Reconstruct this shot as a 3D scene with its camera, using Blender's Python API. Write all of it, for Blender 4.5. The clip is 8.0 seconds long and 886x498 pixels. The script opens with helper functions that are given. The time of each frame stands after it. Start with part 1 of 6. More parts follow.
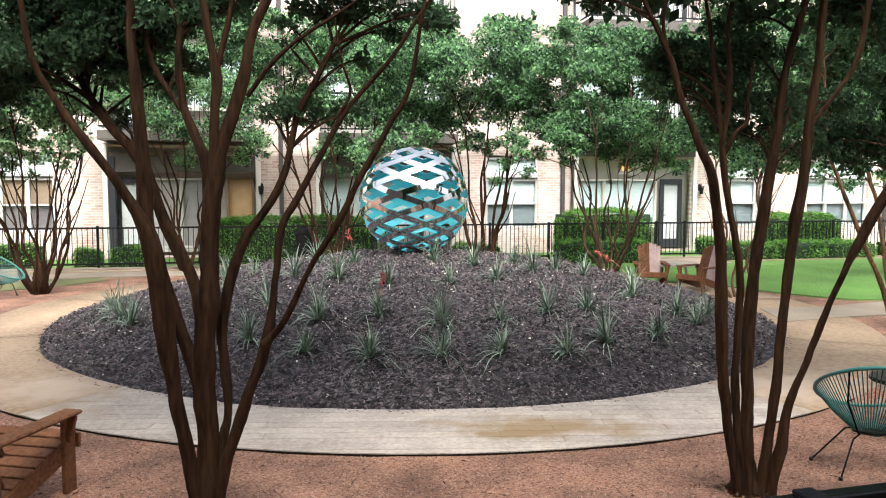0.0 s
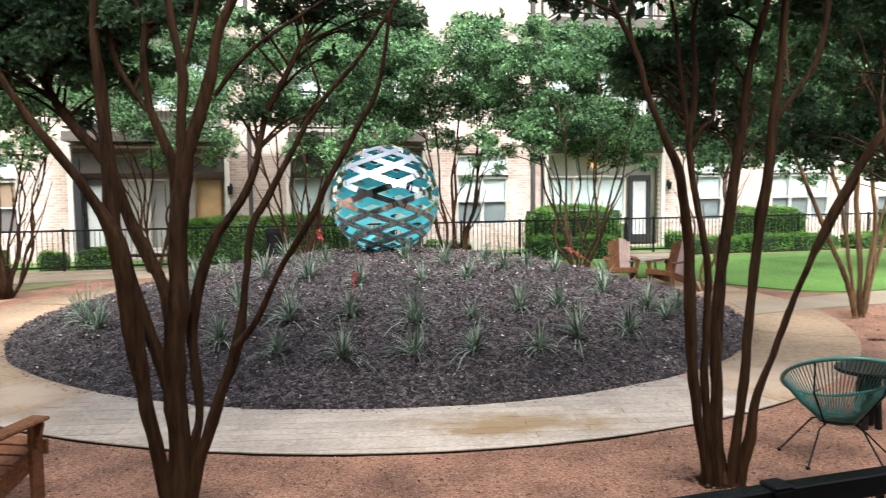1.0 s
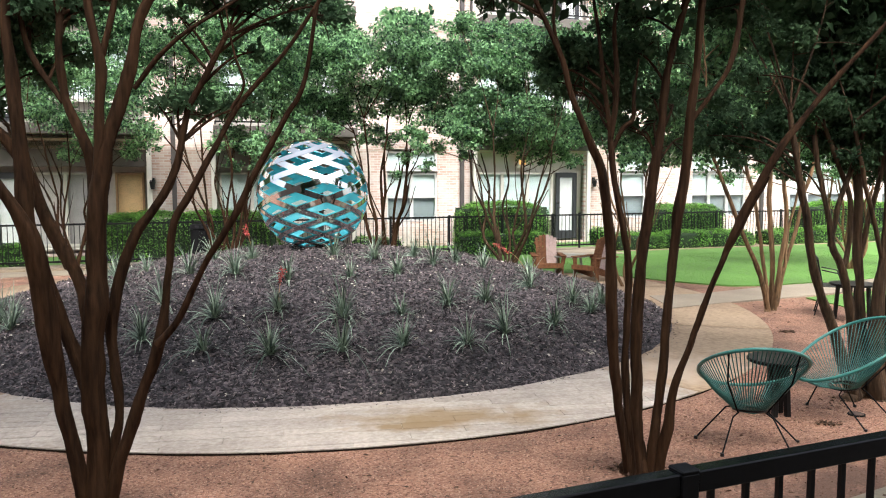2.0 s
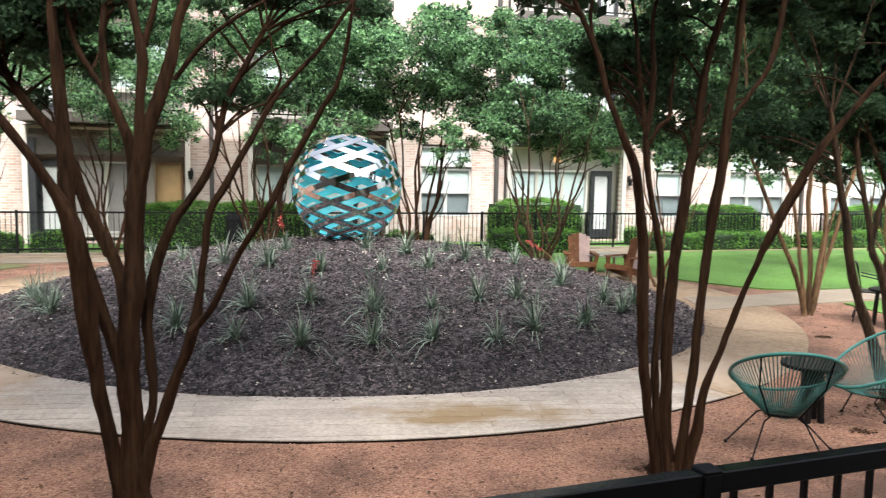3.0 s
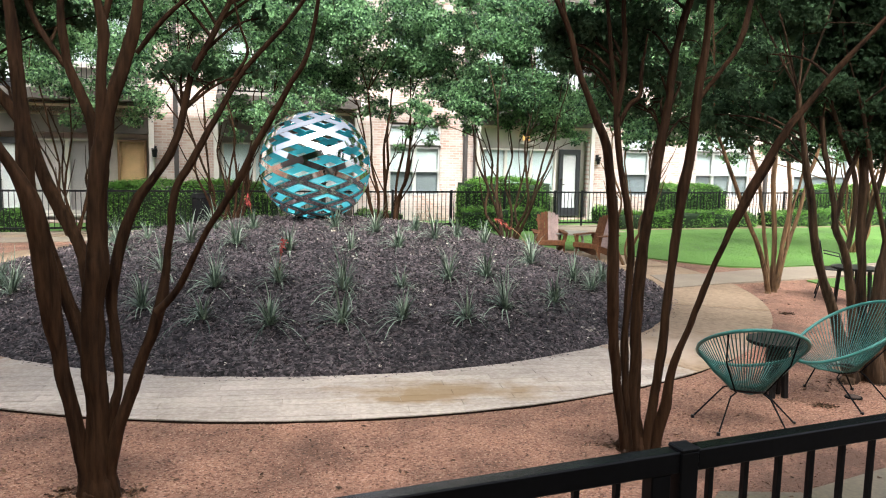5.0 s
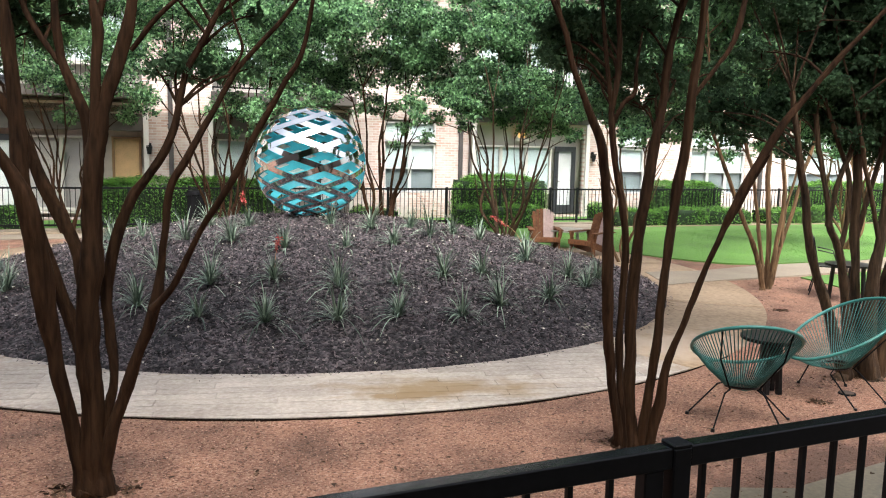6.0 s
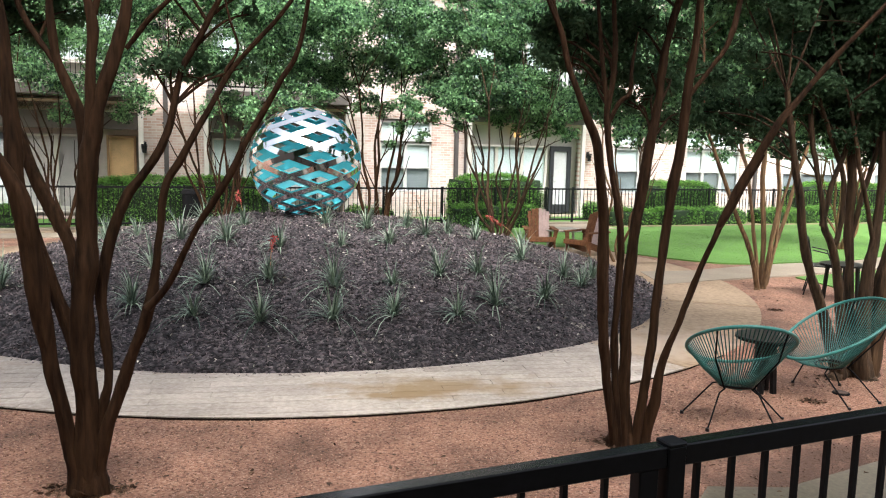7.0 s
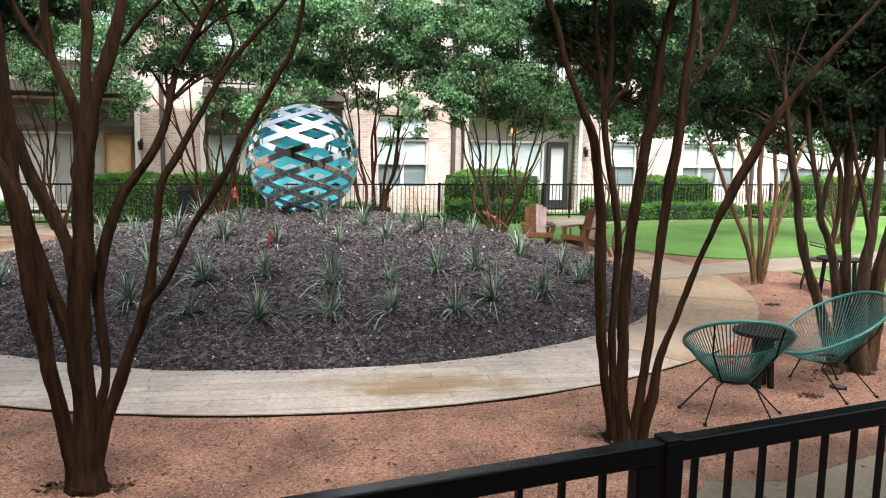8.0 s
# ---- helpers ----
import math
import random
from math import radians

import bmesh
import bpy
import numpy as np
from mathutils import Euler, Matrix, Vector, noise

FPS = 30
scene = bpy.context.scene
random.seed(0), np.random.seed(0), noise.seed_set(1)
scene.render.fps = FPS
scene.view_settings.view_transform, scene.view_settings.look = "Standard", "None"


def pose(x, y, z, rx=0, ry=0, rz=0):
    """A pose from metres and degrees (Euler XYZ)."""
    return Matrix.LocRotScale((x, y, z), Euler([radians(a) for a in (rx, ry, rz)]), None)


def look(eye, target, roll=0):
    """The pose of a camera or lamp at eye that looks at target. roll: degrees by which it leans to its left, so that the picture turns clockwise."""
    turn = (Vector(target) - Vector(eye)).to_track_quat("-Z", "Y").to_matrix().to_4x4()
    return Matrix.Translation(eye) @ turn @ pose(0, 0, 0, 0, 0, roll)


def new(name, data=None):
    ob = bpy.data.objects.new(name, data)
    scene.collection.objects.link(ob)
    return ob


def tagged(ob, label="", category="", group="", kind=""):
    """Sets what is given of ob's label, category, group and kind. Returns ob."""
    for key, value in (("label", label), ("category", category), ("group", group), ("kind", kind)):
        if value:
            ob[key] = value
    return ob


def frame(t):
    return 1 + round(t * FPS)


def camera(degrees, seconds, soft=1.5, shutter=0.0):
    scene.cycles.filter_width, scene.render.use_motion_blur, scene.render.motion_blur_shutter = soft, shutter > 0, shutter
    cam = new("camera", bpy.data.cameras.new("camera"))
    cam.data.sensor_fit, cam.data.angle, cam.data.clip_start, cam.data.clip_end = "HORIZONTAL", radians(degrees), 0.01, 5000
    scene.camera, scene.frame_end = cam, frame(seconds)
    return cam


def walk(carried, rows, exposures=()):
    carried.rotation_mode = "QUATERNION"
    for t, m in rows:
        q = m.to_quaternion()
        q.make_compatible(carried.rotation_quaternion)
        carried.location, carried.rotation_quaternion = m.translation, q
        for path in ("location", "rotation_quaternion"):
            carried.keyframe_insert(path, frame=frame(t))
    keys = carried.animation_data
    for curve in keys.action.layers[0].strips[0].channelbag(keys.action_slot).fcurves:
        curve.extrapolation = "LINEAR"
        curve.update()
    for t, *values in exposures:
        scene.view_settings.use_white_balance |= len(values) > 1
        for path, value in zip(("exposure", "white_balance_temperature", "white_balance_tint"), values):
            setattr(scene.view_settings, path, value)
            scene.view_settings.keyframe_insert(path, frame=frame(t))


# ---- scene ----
import collections

cam = camera(59.0, 8.0, soft=1.1, shutter=0.5)
# seconds, place, turn: a phone held in the hand, panning from a patio
ROWS = [
    (0.0, -0.011, 0.016, 2.104, 85.221, -0.096, -0.124),
    (0.5, -0.014, 0.011, 2.104, 85.499, 0.239, -0.170),
    (1.0, -0.008, 0.013, 2.107, 85.074, 0.506, -2.249),
    (1.5, 0.001, 0.007, 2.108, 84.798, 0.290, -6.136),
    (1.7, 0.003, -0.004, 2.109, 84.805, 0.172, -7.428),
    (2.8, 0.018, -0.027, 2.107, 84.538, -0.958, -5.847),
    (3.0, 0.017, -0.033, 2.106, 84.431, -1.024, -4.820),
    (3.5, 0.016, 0.005, 2.100, 84.245, -0.702, -3.387),
    (4.0, -0.001, 0.018, 2.099, 83.731, -0.769, -4.250),
    (4.5, 0.002, 0.012, 2.098, 83.250, -1.161, -6.337),
    (6.0, 0.006, -0.002, 2.101, 82.717, -1.181, -7.455),
    (6.5, 0.005, -0.003, 2.101, 82.831, -1.283, -7.347),
    (7.0, 0.006, -0.003, 2.100, 82.684, -1.308, -7.770),
    (7.5, 0.005, -0.001, 2.100, 82.519, -1.281, -7.953),
    (8.0, 0.008, 0.002, 2.101, 82.397, -1.087, -7.987),
]
walk(cam, [(t, pose(*row)) for t, *row in ROWS], [(0.0, 1.7, 6260, 8), (8.0, 1.64, 6260, 8)])

# ---- light: a bright overcast morning ----
SUN_UP, SUN_TURN = 53.0, 172.0
world = bpy.data.worlds.new("overcast_sky")
scene.world = world
world.use_nodes = True
wn = world.node_tree
sky = wn.nodes.new("ShaderNodeTexSky")
sky.sky_type, sky.sun_disc = "NISHITA", False
sky.sun_elevation, sky.sun_rotation = radians(SUN_UP), radians(SUN_TURN)
sky.air_density, sky.dust_density, sky.ozone_density = 1.0, 6.0, 0.5
grey = wn.nodes.new("ShaderNodeHueSaturation")
grey.inputs["Saturation"].default_value = 0.4
wn.links.new(sky.outputs[0], grey.inputs["Color"])
wn.links.new(grey.outputs[0], wn.nodes["Background"].inputs[0])
wn.nodes["Background"].inputs[1].default_value = 0.15
sun = new("sun", bpy.data.lights.new("sun", "SUN"))
sun.data.energy, sun.data.angle, sun.data.color = 0.95, radians(42), (1.0, 0.96, 0.9)
sun_reach = 30 / math.tan(radians(SUN_UP))
sun.matrix_world = look((0, 0, 30), (-sun_reach * math.sin(radians(SUN_TURN)), -sun_reach * math.cos(radians(SUN_TURN)), 0))


# ---- materials ----
def mat(name, base, rough=0.6, metal=0.0, var=0.25, scale=6.0, fine=60.0, bump=0.2, dist=0.01, tint=None, island=0.0, obrand=0.0, spec=0.5, coords="Object", trans=0.0, stretch=None):
    """A surface with colour variation at two scales and fine relief."""
    m = bpy.data.materials.new(name)
    m.use_nodes = True
    nt = m.node_tree
    N, L = nt.nodes, nt.links
    b = N["Principled BSDF"]
    tc = N.new("ShaderNodeTexCoord")
    n1, n2 = N.new("ShaderNodeTexNoise"), N.new("ShaderNodeTexNoise")
    n1.inputs["Scale"].default_value, n1.inputs["Detail"].default_value = scale, 5
    n2.inputs["Scale"].default_value, n2.inputs["Detail"].default_value = fine, 3
    src_vec = tc.outputs[coords]
    if stretch:
        mp = N.new("ShaderNodeMapping")
        mp.inputs["Scale"].default_value = stretch
        L.new(src_vec, mp.inputs[0])
        src_vec = mp.outputs[0]
    for n in (n1, n2):
        L.new(src_vec, n.inputs["Vector"])
    add = N.new("ShaderNodeMath")
    add.operation = "ADD"
    L.new(n1.outputs["Fac"], add.inputs[0])
    L.new(n2.outputs["Fac"], add.inputs[1])
    last = add.outputs[0]
    if island or obrand:
        src = N.new("ShaderNodeNewGeometry").outputs["Random Per Island"] if island else N.new("ShaderNodeObjectInfo").outputs["Random"]
        mad = N.new("ShaderNodeMath")
        mad.operation = "MULTIPLY_ADD"
        mad.inputs[1].default_value = 2 * (island or obrand)
        L.new(src, mad.inputs[0])
        L.new(last, mad.inputs[2])
        sub = N.new("ShaderNodeMath")
        sub.operation = "SUBTRACT"
        L.new(mad.outputs[0], sub.inputs[0])
        sub.inputs[1].default_value = island or obrand
        last = sub.outputs[0]
    ramp = N.new("ShaderNodeValToRGB")
    half = N.new("ShaderNodeMath")
    half.operation = "MULTIPLY"
    half.inputs[1].default_value = 0.5
    L.new(last, half.inputs[0])
    L.new(half.outputs[0], ramp.inputs[0])
    dark = [c * (1 - var) for c in base]
    light = [min(1, c * (1 + var)) for c in (tint or base)]
    e = ramp.color_ramp.elements
    e[0].position, e[0].color = 0.33, (*dark, 1)
    e[1].position, e[1].color = 0.67, (*light, 1)
    L.new(ramp.outputs[0], b.inputs["Base Color"])
    b.inputs["Roughness"].default_value, b.inputs["Metallic"].default_value = rough, metal
    b.inputs["Specular IOR Level"].default_value = spec
    if bump:
        bp = N.new("ShaderNodeBump")
        bp.inputs["Strength"].default_value, bp.inputs["Distance"].default_value = bump, dist
        L.new(add.outputs[0], bp.inputs["Height"])
        L.new(bp.outputs[0], b.inputs["Normal"])
    if trans:
        tr, mix = N.new("ShaderNodeBsdfTranslucent"), N.new("ShaderNodeMixShader")
        L.new(ramp.outputs[0], tr.inputs[0])
        mix.inputs[0].default_value = trans
        L.new(b.outputs[0], mix.inputs[1])
        L.new(tr.outputs[0], mix.inputs[2])
        L.new(mix.outputs[0], N["Material Output"].inputs[0])
    return m


def grain_mat(name, colours, scale, big, bump, dist, rough=0.95, stretch=None):
    """Loose grains: every cell takes one of the colours, over broad lighter and darker patches."""
    m = mat(name, colours[1], rough, bump=0)
    nt = m.node_tree
    N, L = nt.nodes, nt.links
    b = N["Principled BSDF"]
    tc, vo, ns, wp = N.new("ShaderNodeTexCoord"), N.new("ShaderNodeTexVoronoi"), N.new("ShaderNodeTexNoise"), N.new("ShaderNodeTexNoise")
    vec = tc.outputs["Object"]
    wp.inputs["Scale"].default_value = scale * 0.35
    L.new(vec, wp.inputs["Vector"])
    warp = N.new("ShaderNodeVectorMath")
    warp.operation = "MULTIPLY_ADD"
    k = (stretch or 1.0) / scale
    warp.inputs[1].default_value = (k, k, k)
    L.new(wp.outputs["Color"], warp.inputs[0])
    L.new(vec, warp.inputs[2])
    vo.inputs["Scale"].default_value = scale
    L.new(warp.outputs[0], vo.inputs["Vector"])
    ns.inputs["Scale"].default_value, ns.inputs["Detail"].default_value = big, 5
    L.new(vec, ns.inputs["Vector"])
    sep = N.new("ShaderNodeSeparateColor")
    L.new(vo.outputs["Color"], sep.inputs[0])
    ramp = N.new("ShaderNodeValToRGB")
    e = ramp.color_ramp.elements
    e[0].position, e[0].color = 0.0, (*colours[0], 1)
    e[1].position, e[1].color = 1.0, (*colours[-1], 1)
    for i, c in enumerate(colours[1:-1]):
        q = e.new((i + 1) / (len(colours) - 1))
        q.color = (*c, 1)
    L.new(sep.outputs[0], ramp.inputs[0])
    val = N.new("ShaderNodeMapRange")
    val.inputs["From Min"].default_value, val.inputs["From Max"].default_value = 0.3, 0.7
    val.inputs["To Min"].default_value, val.inputs["To Max"].default_value = 0.52, 1.3
    L.new(ns.outputs["Fac"], val.inputs["Value"])
    mul = N.new("ShaderNodeVectorMath")
    mul.operation = "SCALE"
    L.new(ramp.outputs[0], mul.inputs[0])
    L.new(val.outputs[0], mul.inputs["Scale"])
    L.new(mul.outputs[0], b.inputs["Base Color"])
    bp = N.new("ShaderNodeBump")
    bp.invert = True
    bp.inputs["Strength"].default_value, bp.inputs["Distance"].default_value = bump, dist
    L.new(vo.outputs["Distance"], bp.inputs["Height"])
    L.new(bp.outputs[0], b.inputs["Normal"])
    return m


def brick_mat(name, c1, c2, mortar):
    """Whitewashed brick courses, 0.2 by 0.067 m."""
    m = mat(name, (0.6, 0.55, 0.5), rough=0.9, bump=0)
    nt = m.node_tree
    N, L = nt.nodes, nt.links
    b = N["Principled BSDF"]
    tc = N.new("ShaderNodeTexCoord")
    sep, com = N.new("ShaderNodeSeparateXYZ"), N.new("ShaderNodeCombineXYZ")
    L.new(tc.outputs["Object"], sep.inputs[0])
    L.new(sep.outputs[0], com.inputs[0])
    L.new(sep.outputs[2], com.inputs[1])
    bk = N.new("ShaderNodeTexBrick")
    L.new(com.outputs[0], bk.inputs["Vector"])
    bk.inputs["Scale"].default_value = 1.0
    bk.inputs["Brick Width"].default_value, bk.inputs["Row Height"].default_value = 0.21, 0.072
    bk.inputs["Mortar Size"].default_value = 0.008
    bk.inputs["Color1"].default_value, bk.inputs["Color2"].default_value = (*c1, 1), (*c2, 1)
    bk.inputs["Mortar"].default_value = (*mortar, 1)
    bk.inputs["Bias"].default_value = 0.1
    wash = N.new("ShaderNodeTexNoise")
    wash.inputs["Scale"].default_value, wash.inputs["Detail"].default_value = 1.7, 6
    L.new(tc.outputs["Object"], wash.inputs["Vector"])
    ramp = N.new("ShaderNodeValToRGB")
    ramp.color_ramp.elements[0].position, ramp.color_ramp.elements[1].position = 0.5, 0.72
    L.new(wash.outputs["Fac"], ramp.inputs[0])
    mix = N.new("ShaderNodeMix")
    mix.data_type = "RGBA"
    L.new(ramp.outputs[0], mix.inputs["Factor"])
    L.new(bk.outputs["Color"], mix.inputs["A"])
    ramp.color_ramp.elements[1].color = (0.82, 0.82, 0.82, 1)
    mix.inputs["B"].default_value = (0.62, 0.565, 0.525, 1)
    L.new(mix.outputs["Result"], b.inputs["Base Color"])
    bp = N.new("ShaderNodeBump")
    bp.inputs["Strength"].default_value, bp.inputs["Distance"].default_value = 0.5, 0.006
    L.new(bk.outputs["Fac"], bp.inputs["Height"])
    bp.invert = True
    L.new(bp.outputs[0], b.inputs["Normal"])
    return m


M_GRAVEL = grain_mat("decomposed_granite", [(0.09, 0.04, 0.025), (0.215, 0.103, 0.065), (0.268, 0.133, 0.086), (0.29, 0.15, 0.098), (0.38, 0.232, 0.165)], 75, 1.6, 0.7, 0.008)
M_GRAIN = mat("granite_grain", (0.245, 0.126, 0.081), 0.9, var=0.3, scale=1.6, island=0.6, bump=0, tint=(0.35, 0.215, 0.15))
M_PLANK = mat("stamped_concrete", (0.395, 0.335, 0.285), 0.95, spec=0.1, var=0.2, scale=1.5, fine=30, bump=0.25, dist=0.004, obrand=0.11, tint=(0.46, 0.4, 0.35))


def stain_or_shade(m, centre, reach, colour):
    """A patch of another colour with an uneven outline: rusty water stains, tone blends, painted shade."""
    nt = m.node_tree
    N, L = nt.nodes, nt.links
    tc, mp, ln, ns = N.new("ShaderNodeTexCoord"), N.new("ShaderNodeMapping"), N.new("ShaderNodeVectorMath"), N.new("ShaderNodeTexNoise")
    mp.vector_type = "TEXTURE"
    mp.inputs["Location"].default_value, mp.inputs["Scale"].default_value = (*centre, 0), (*reach, 1)
    L.new(tc.outputs["Object"], mp.inputs[0])
    ln.operation = "LENGTH"
    L.new(mp.outputs[0], ln.inputs[0])
    ns.inputs["Scale"].default_value, ns.inputs["Detail"].default_value = 3.5, 4
    L.new(tc.outputs["Object"], ns.inputs["Vector"])
    mad = N.new("ShaderNodeMath")
    mad.operation = "MULTIPLY_ADD"
    mad.inputs[1].default_value = 1.6
    L.new(ns.outputs["Fac"], mad.inputs[0])
    L.new(ln.outputs["Value"], mad.inputs[2])
    ramp = N.new("ShaderNodeValToRGB")
    e = ramp.color_ramp.elements
    e[0].position, e[0].color, e[1].position, e[1].color = 0.62, (0.85, 0.85, 0.85, 1), 1.0, (0, 0, 0, 1)
    half = N.new("ShaderNodeMath")
    half.operation = "MULTIPLY"
    half.inputs[1].default_value = 0.6
    L.new(mad.outputs[0], half.inputs[0])
    L.new(half.outputs[0], ramp.inputs[0])
    mix = N.new("ShaderNodeMix")
    mix.data_type = "RGBA"
    L.new(ramp.outputs[0], mix.inputs["Factor"])
    base = N["Principled BSDF"].inputs["Base Color"]
    L.new(base.links[0].from_socket, mix.inputs["A"])
    mix.inputs["B"].default_value = (*colour, 1)
    L.new(mix.outputs["Result"], base)


stain_or_shade(M_PLANK, (0.95, 6.62), (1.35, 0.42), (0.27, 0.185, 0.1))
stain_or_shade(M_PLANK, (0.6, 6.42), (0.8, 0.2), (0.25, 0.17, 0.09))
# darker gravel that paints in the shade of the railing and near tree
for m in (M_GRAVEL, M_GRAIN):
    stain_or_shade(m, (3.4, 4.55), (2.0, 1.25), (0.085, 0.045, 0.03))
stain_or_shade(M_PLANK, (-4.1, 7.3), (1.5, 1.1), (0.33, 0.25, 0.185))
stain_or_shade(M_PLANK, (3.75, 7.5), (1.2, 1.1), (0.33, 0.25, 0.185))
M_TANPATH = mat("tan_concrete", (0.275, 0.195, 0.13), 0.9, spec=0.12, var=0.22, scale=0.7, fine=18, bump=0.2, dist=0.004, tint=(0.345, 0.25, 0.172))
stain_or_shade(M_TANPATH, (3.6, 8.0), (1.6, 1.0), (0.44, 0.345, 0.265))
stain_or_shade(M_TANPATH, (-3.9, 7.9), (1.3, 0.9), (0.44, 0.345, 0.265))
M_EDGE = mat("rusted_edging", (0.012, 0.008, 0.006), 0.95, spec=0.0)
M_JOINT = mat("path_joint", (0.39, 0.32, 0.255), 0.9)
M_CONC = mat("plain_concrete", (0.26, 0.215, 0.168), 0.95, spec=0.15, var=0.2, scale=1.2, fine=40, bump=0.15, dist=0.004)
# damp concrete, darkened further for the shade of patio and trees
M_DAMP_SHADED = mat("damp_shaded_concrete", (0.12, 0.1, 0.07), 0.45, var=0.45, scale=1.2, fine=40, bump=0.15, dist=0.004)
M_LAWN = mat("lawn_grass", (0.075, 0.175, 0.03), 0.9, var=0.45, scale=0.5, fine=90, bump=0.5, dist=0.015, tint=(0.098, 0.21, 0.038))
M_GRASS = mat("grass_blade", (0.125, 0.28, 0.048), 0.8, var=0.45, scale=0.45, fine=20, bump=0, island=0.08, trans=0.5, tint=(0.155, 0.32, 0.06))
M_MULCH = grain_mat("bark_mulch", [(0.006, 0.0045, 0.005), (0.02, 0.0145, 0.0165), (0.042, 0.032, 0.036), (0.078, 0.062, 0.066), (0.15, 0.122, 0.124)], 30, 1.3, 1.0, 0.03, 0.9, 2.2)
M_CHIP = mat("bark_chip", (0.021, 0.0155, 0.017), 0.68, var=0.8, scale=5, fine=40, bump=0.2, island=1.0, tint=(0.118, 0.092, 0.094))
M_PALE = mat("pale_chip", (0.5, 0.45, 0.38), 0.9, var=0.4, island=0.4)
M_BARK = mat("crape_bark", (0.0135, 0.0066, 0.0036), 0.85, var=0.45, scale=7, fine=42, bump=0.6, dist=0.016, tint=(0.037, 0.0188, 0.0096), stretch=(1, 1, 0.13), spec=0.08)
M_BARK_TAN = mat("tan_bark", (0.055, 0.032, 0.017), 0.75, var=0.5, scale=7, fine=34, bump=0.7, dist=0.015, tint=(0.16, 0.094, 0.048), stretch=(1, 1, 0.16), spec=0.2)
M_BARK_MID = mat("brown_bark", (0.016, 0.0094, 0.006), 0.75, var=0.5, scale=8, fine=38, bump=0.8, dist=0.02, tint=(0.07, 0.041, 0.022), stretch=(1, 1, 0.14), spec=0.2)
M_LEAF = mat("tree_leaf", (0.05, 0.092, 0.053), 0.85, var=0.4, scale=1.2, fine=9, bump=0, island=0.2, trans=0.5, spec=0.05, tint=(0.078, 0.137, 0.07))
M_LEAF_FAR = mat("far_tree_leaf", (0.043, 0.115, 0.063), 0.5, var=0.5, scale=0.8, fine=6, bump=0, island=0.45, trans=0.4, spec=0.35, tint=(0.168, 0.305, 0.135))
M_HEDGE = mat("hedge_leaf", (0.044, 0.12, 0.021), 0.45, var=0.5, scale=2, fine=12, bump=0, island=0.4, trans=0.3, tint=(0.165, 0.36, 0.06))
# near-black green that stands in for the shade between the leaves
M_HEDGE_SHADE = mat("hedge_inner_shade", (0.012, 0.03, 0.008), 0.9)
M_YUCCA = mat("yucca_blade", (0.06, 0.105, 0.07), 0.45, var=0.4, scale=4, fine=20, bump=0, island=0.45, tint=(0.2, 0.255, 0.185))
M_FLOWER = mat("coral_flower", (0.42, 0.06, 0.055), 0.6, var=0.4, island=0.3)
M_STALK = mat("flower_stalk", (0.35, 0.2, 0.1), 0.6)
M_STEEL = mat("polished_steel", (0.66, 0.66, 0.66), 0.06, 1.0, var=0.04, scale=3, fine=12, bump=0.03, dist=0.01)
M_TEAL = mat("turquoise_paint", (0.085, 0.45, 0.52), 0.25, var=0.1, bump=0)
M_BRICK = brick_mat("whitewashed_brick", (0.6, 0.495, 0.44), (0.46, 0.31, 0.25), (0.6, 0.56, 0.52))
M_STUCCO = mat("pale_stucco", (0.57, 0.54, 0.495), 0.9, var=0.1, scale=2, fine=60, bump=0.15)
M_SOUTH = mat("brown_wall", (0.13, 0.115, 0.1), 0.9, var=0.2)
M_TRIM = mat("cream_trim", (0.58, 0.55, 0.495), 0.6, var=0.06, bump=0.05)
M_WHITE = mat("white_vinyl", (0.57, 0.57, 0.555), 0.45, var=0.04, bump=0)
# taupe paint, darkened for the shade under balconies and foliage
M_TAUPE_SHADED = mat("shaded_taupe_panel", (0.105, 0.092, 0.08), 0.7, var=0.12)
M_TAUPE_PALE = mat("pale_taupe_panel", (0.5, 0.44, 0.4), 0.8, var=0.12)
M_BLIND = mat("window_blind", (0.6, 0.685, 0.665), 0.7, var=0.05, bump=0)
M_SCREEN = mat("insect_screen", (0.24, 0.28, 0.29), 0.8, var=0.08, bump=0)
M_AMBER = mat("amber_curtain", (0.82, 0.55, 0.29), 0.8, var=0.2, scale=3)
M_DOORWOOD = mat("orange_brown_wood", (0.3, 0.17, 0.085), 0.6, var=0.2)
M_TAN = mat("tan_blind", (0.3, 0.215, 0.145), 0.8, var=0.15, scale=3)
M_MAUVE = mat("mauve_blind", (0.52, 0.47, 0.45), 0.8, var=0.12, scale=3)
M_MAUVE_DARK = mat("shaded_screen", (0.17, 0.15, 0.15), 0.8, var=0.12, scale=3)
M_WORN = mat("worn_grass", (0.1, 0.115, 0.04), 0.9, var=0.35, scale=1.1, fine=60, bump=0.8, dist=0.02, tint=(0.15, 0.15, 0.065))
M_BARE = mat("bare_tan_soil", (0.2, 0.14, 0.09), 0.95, var=0.3, scale=1.6, fine=40, bump=0.6, dist=0.02, tint=(0.27, 0.2, 0.135))
M_DOOR = mat("charcoal_paint", (0.022, 0.024, 0.028), 0.45, var=0.2)
M_BLACK = mat("black_powder_coat", (0.006, 0.0065, 0.0075), 0.42, var=0.35, scale=8, fine=120, bump=0.08, dist=0.002, spec=0.3)
M_LEG = mat("matt_black_steel", (0.008, 0.008, 0.009), 0.8, spec=0.1, bump=0)
M_RAIL = mat("wet_black_paint", (0.004, 0.0045, 0.006), 0.5, var=0.5, scale=5, fine=60, bump=0.1, dist=0.002, spec=0.2)
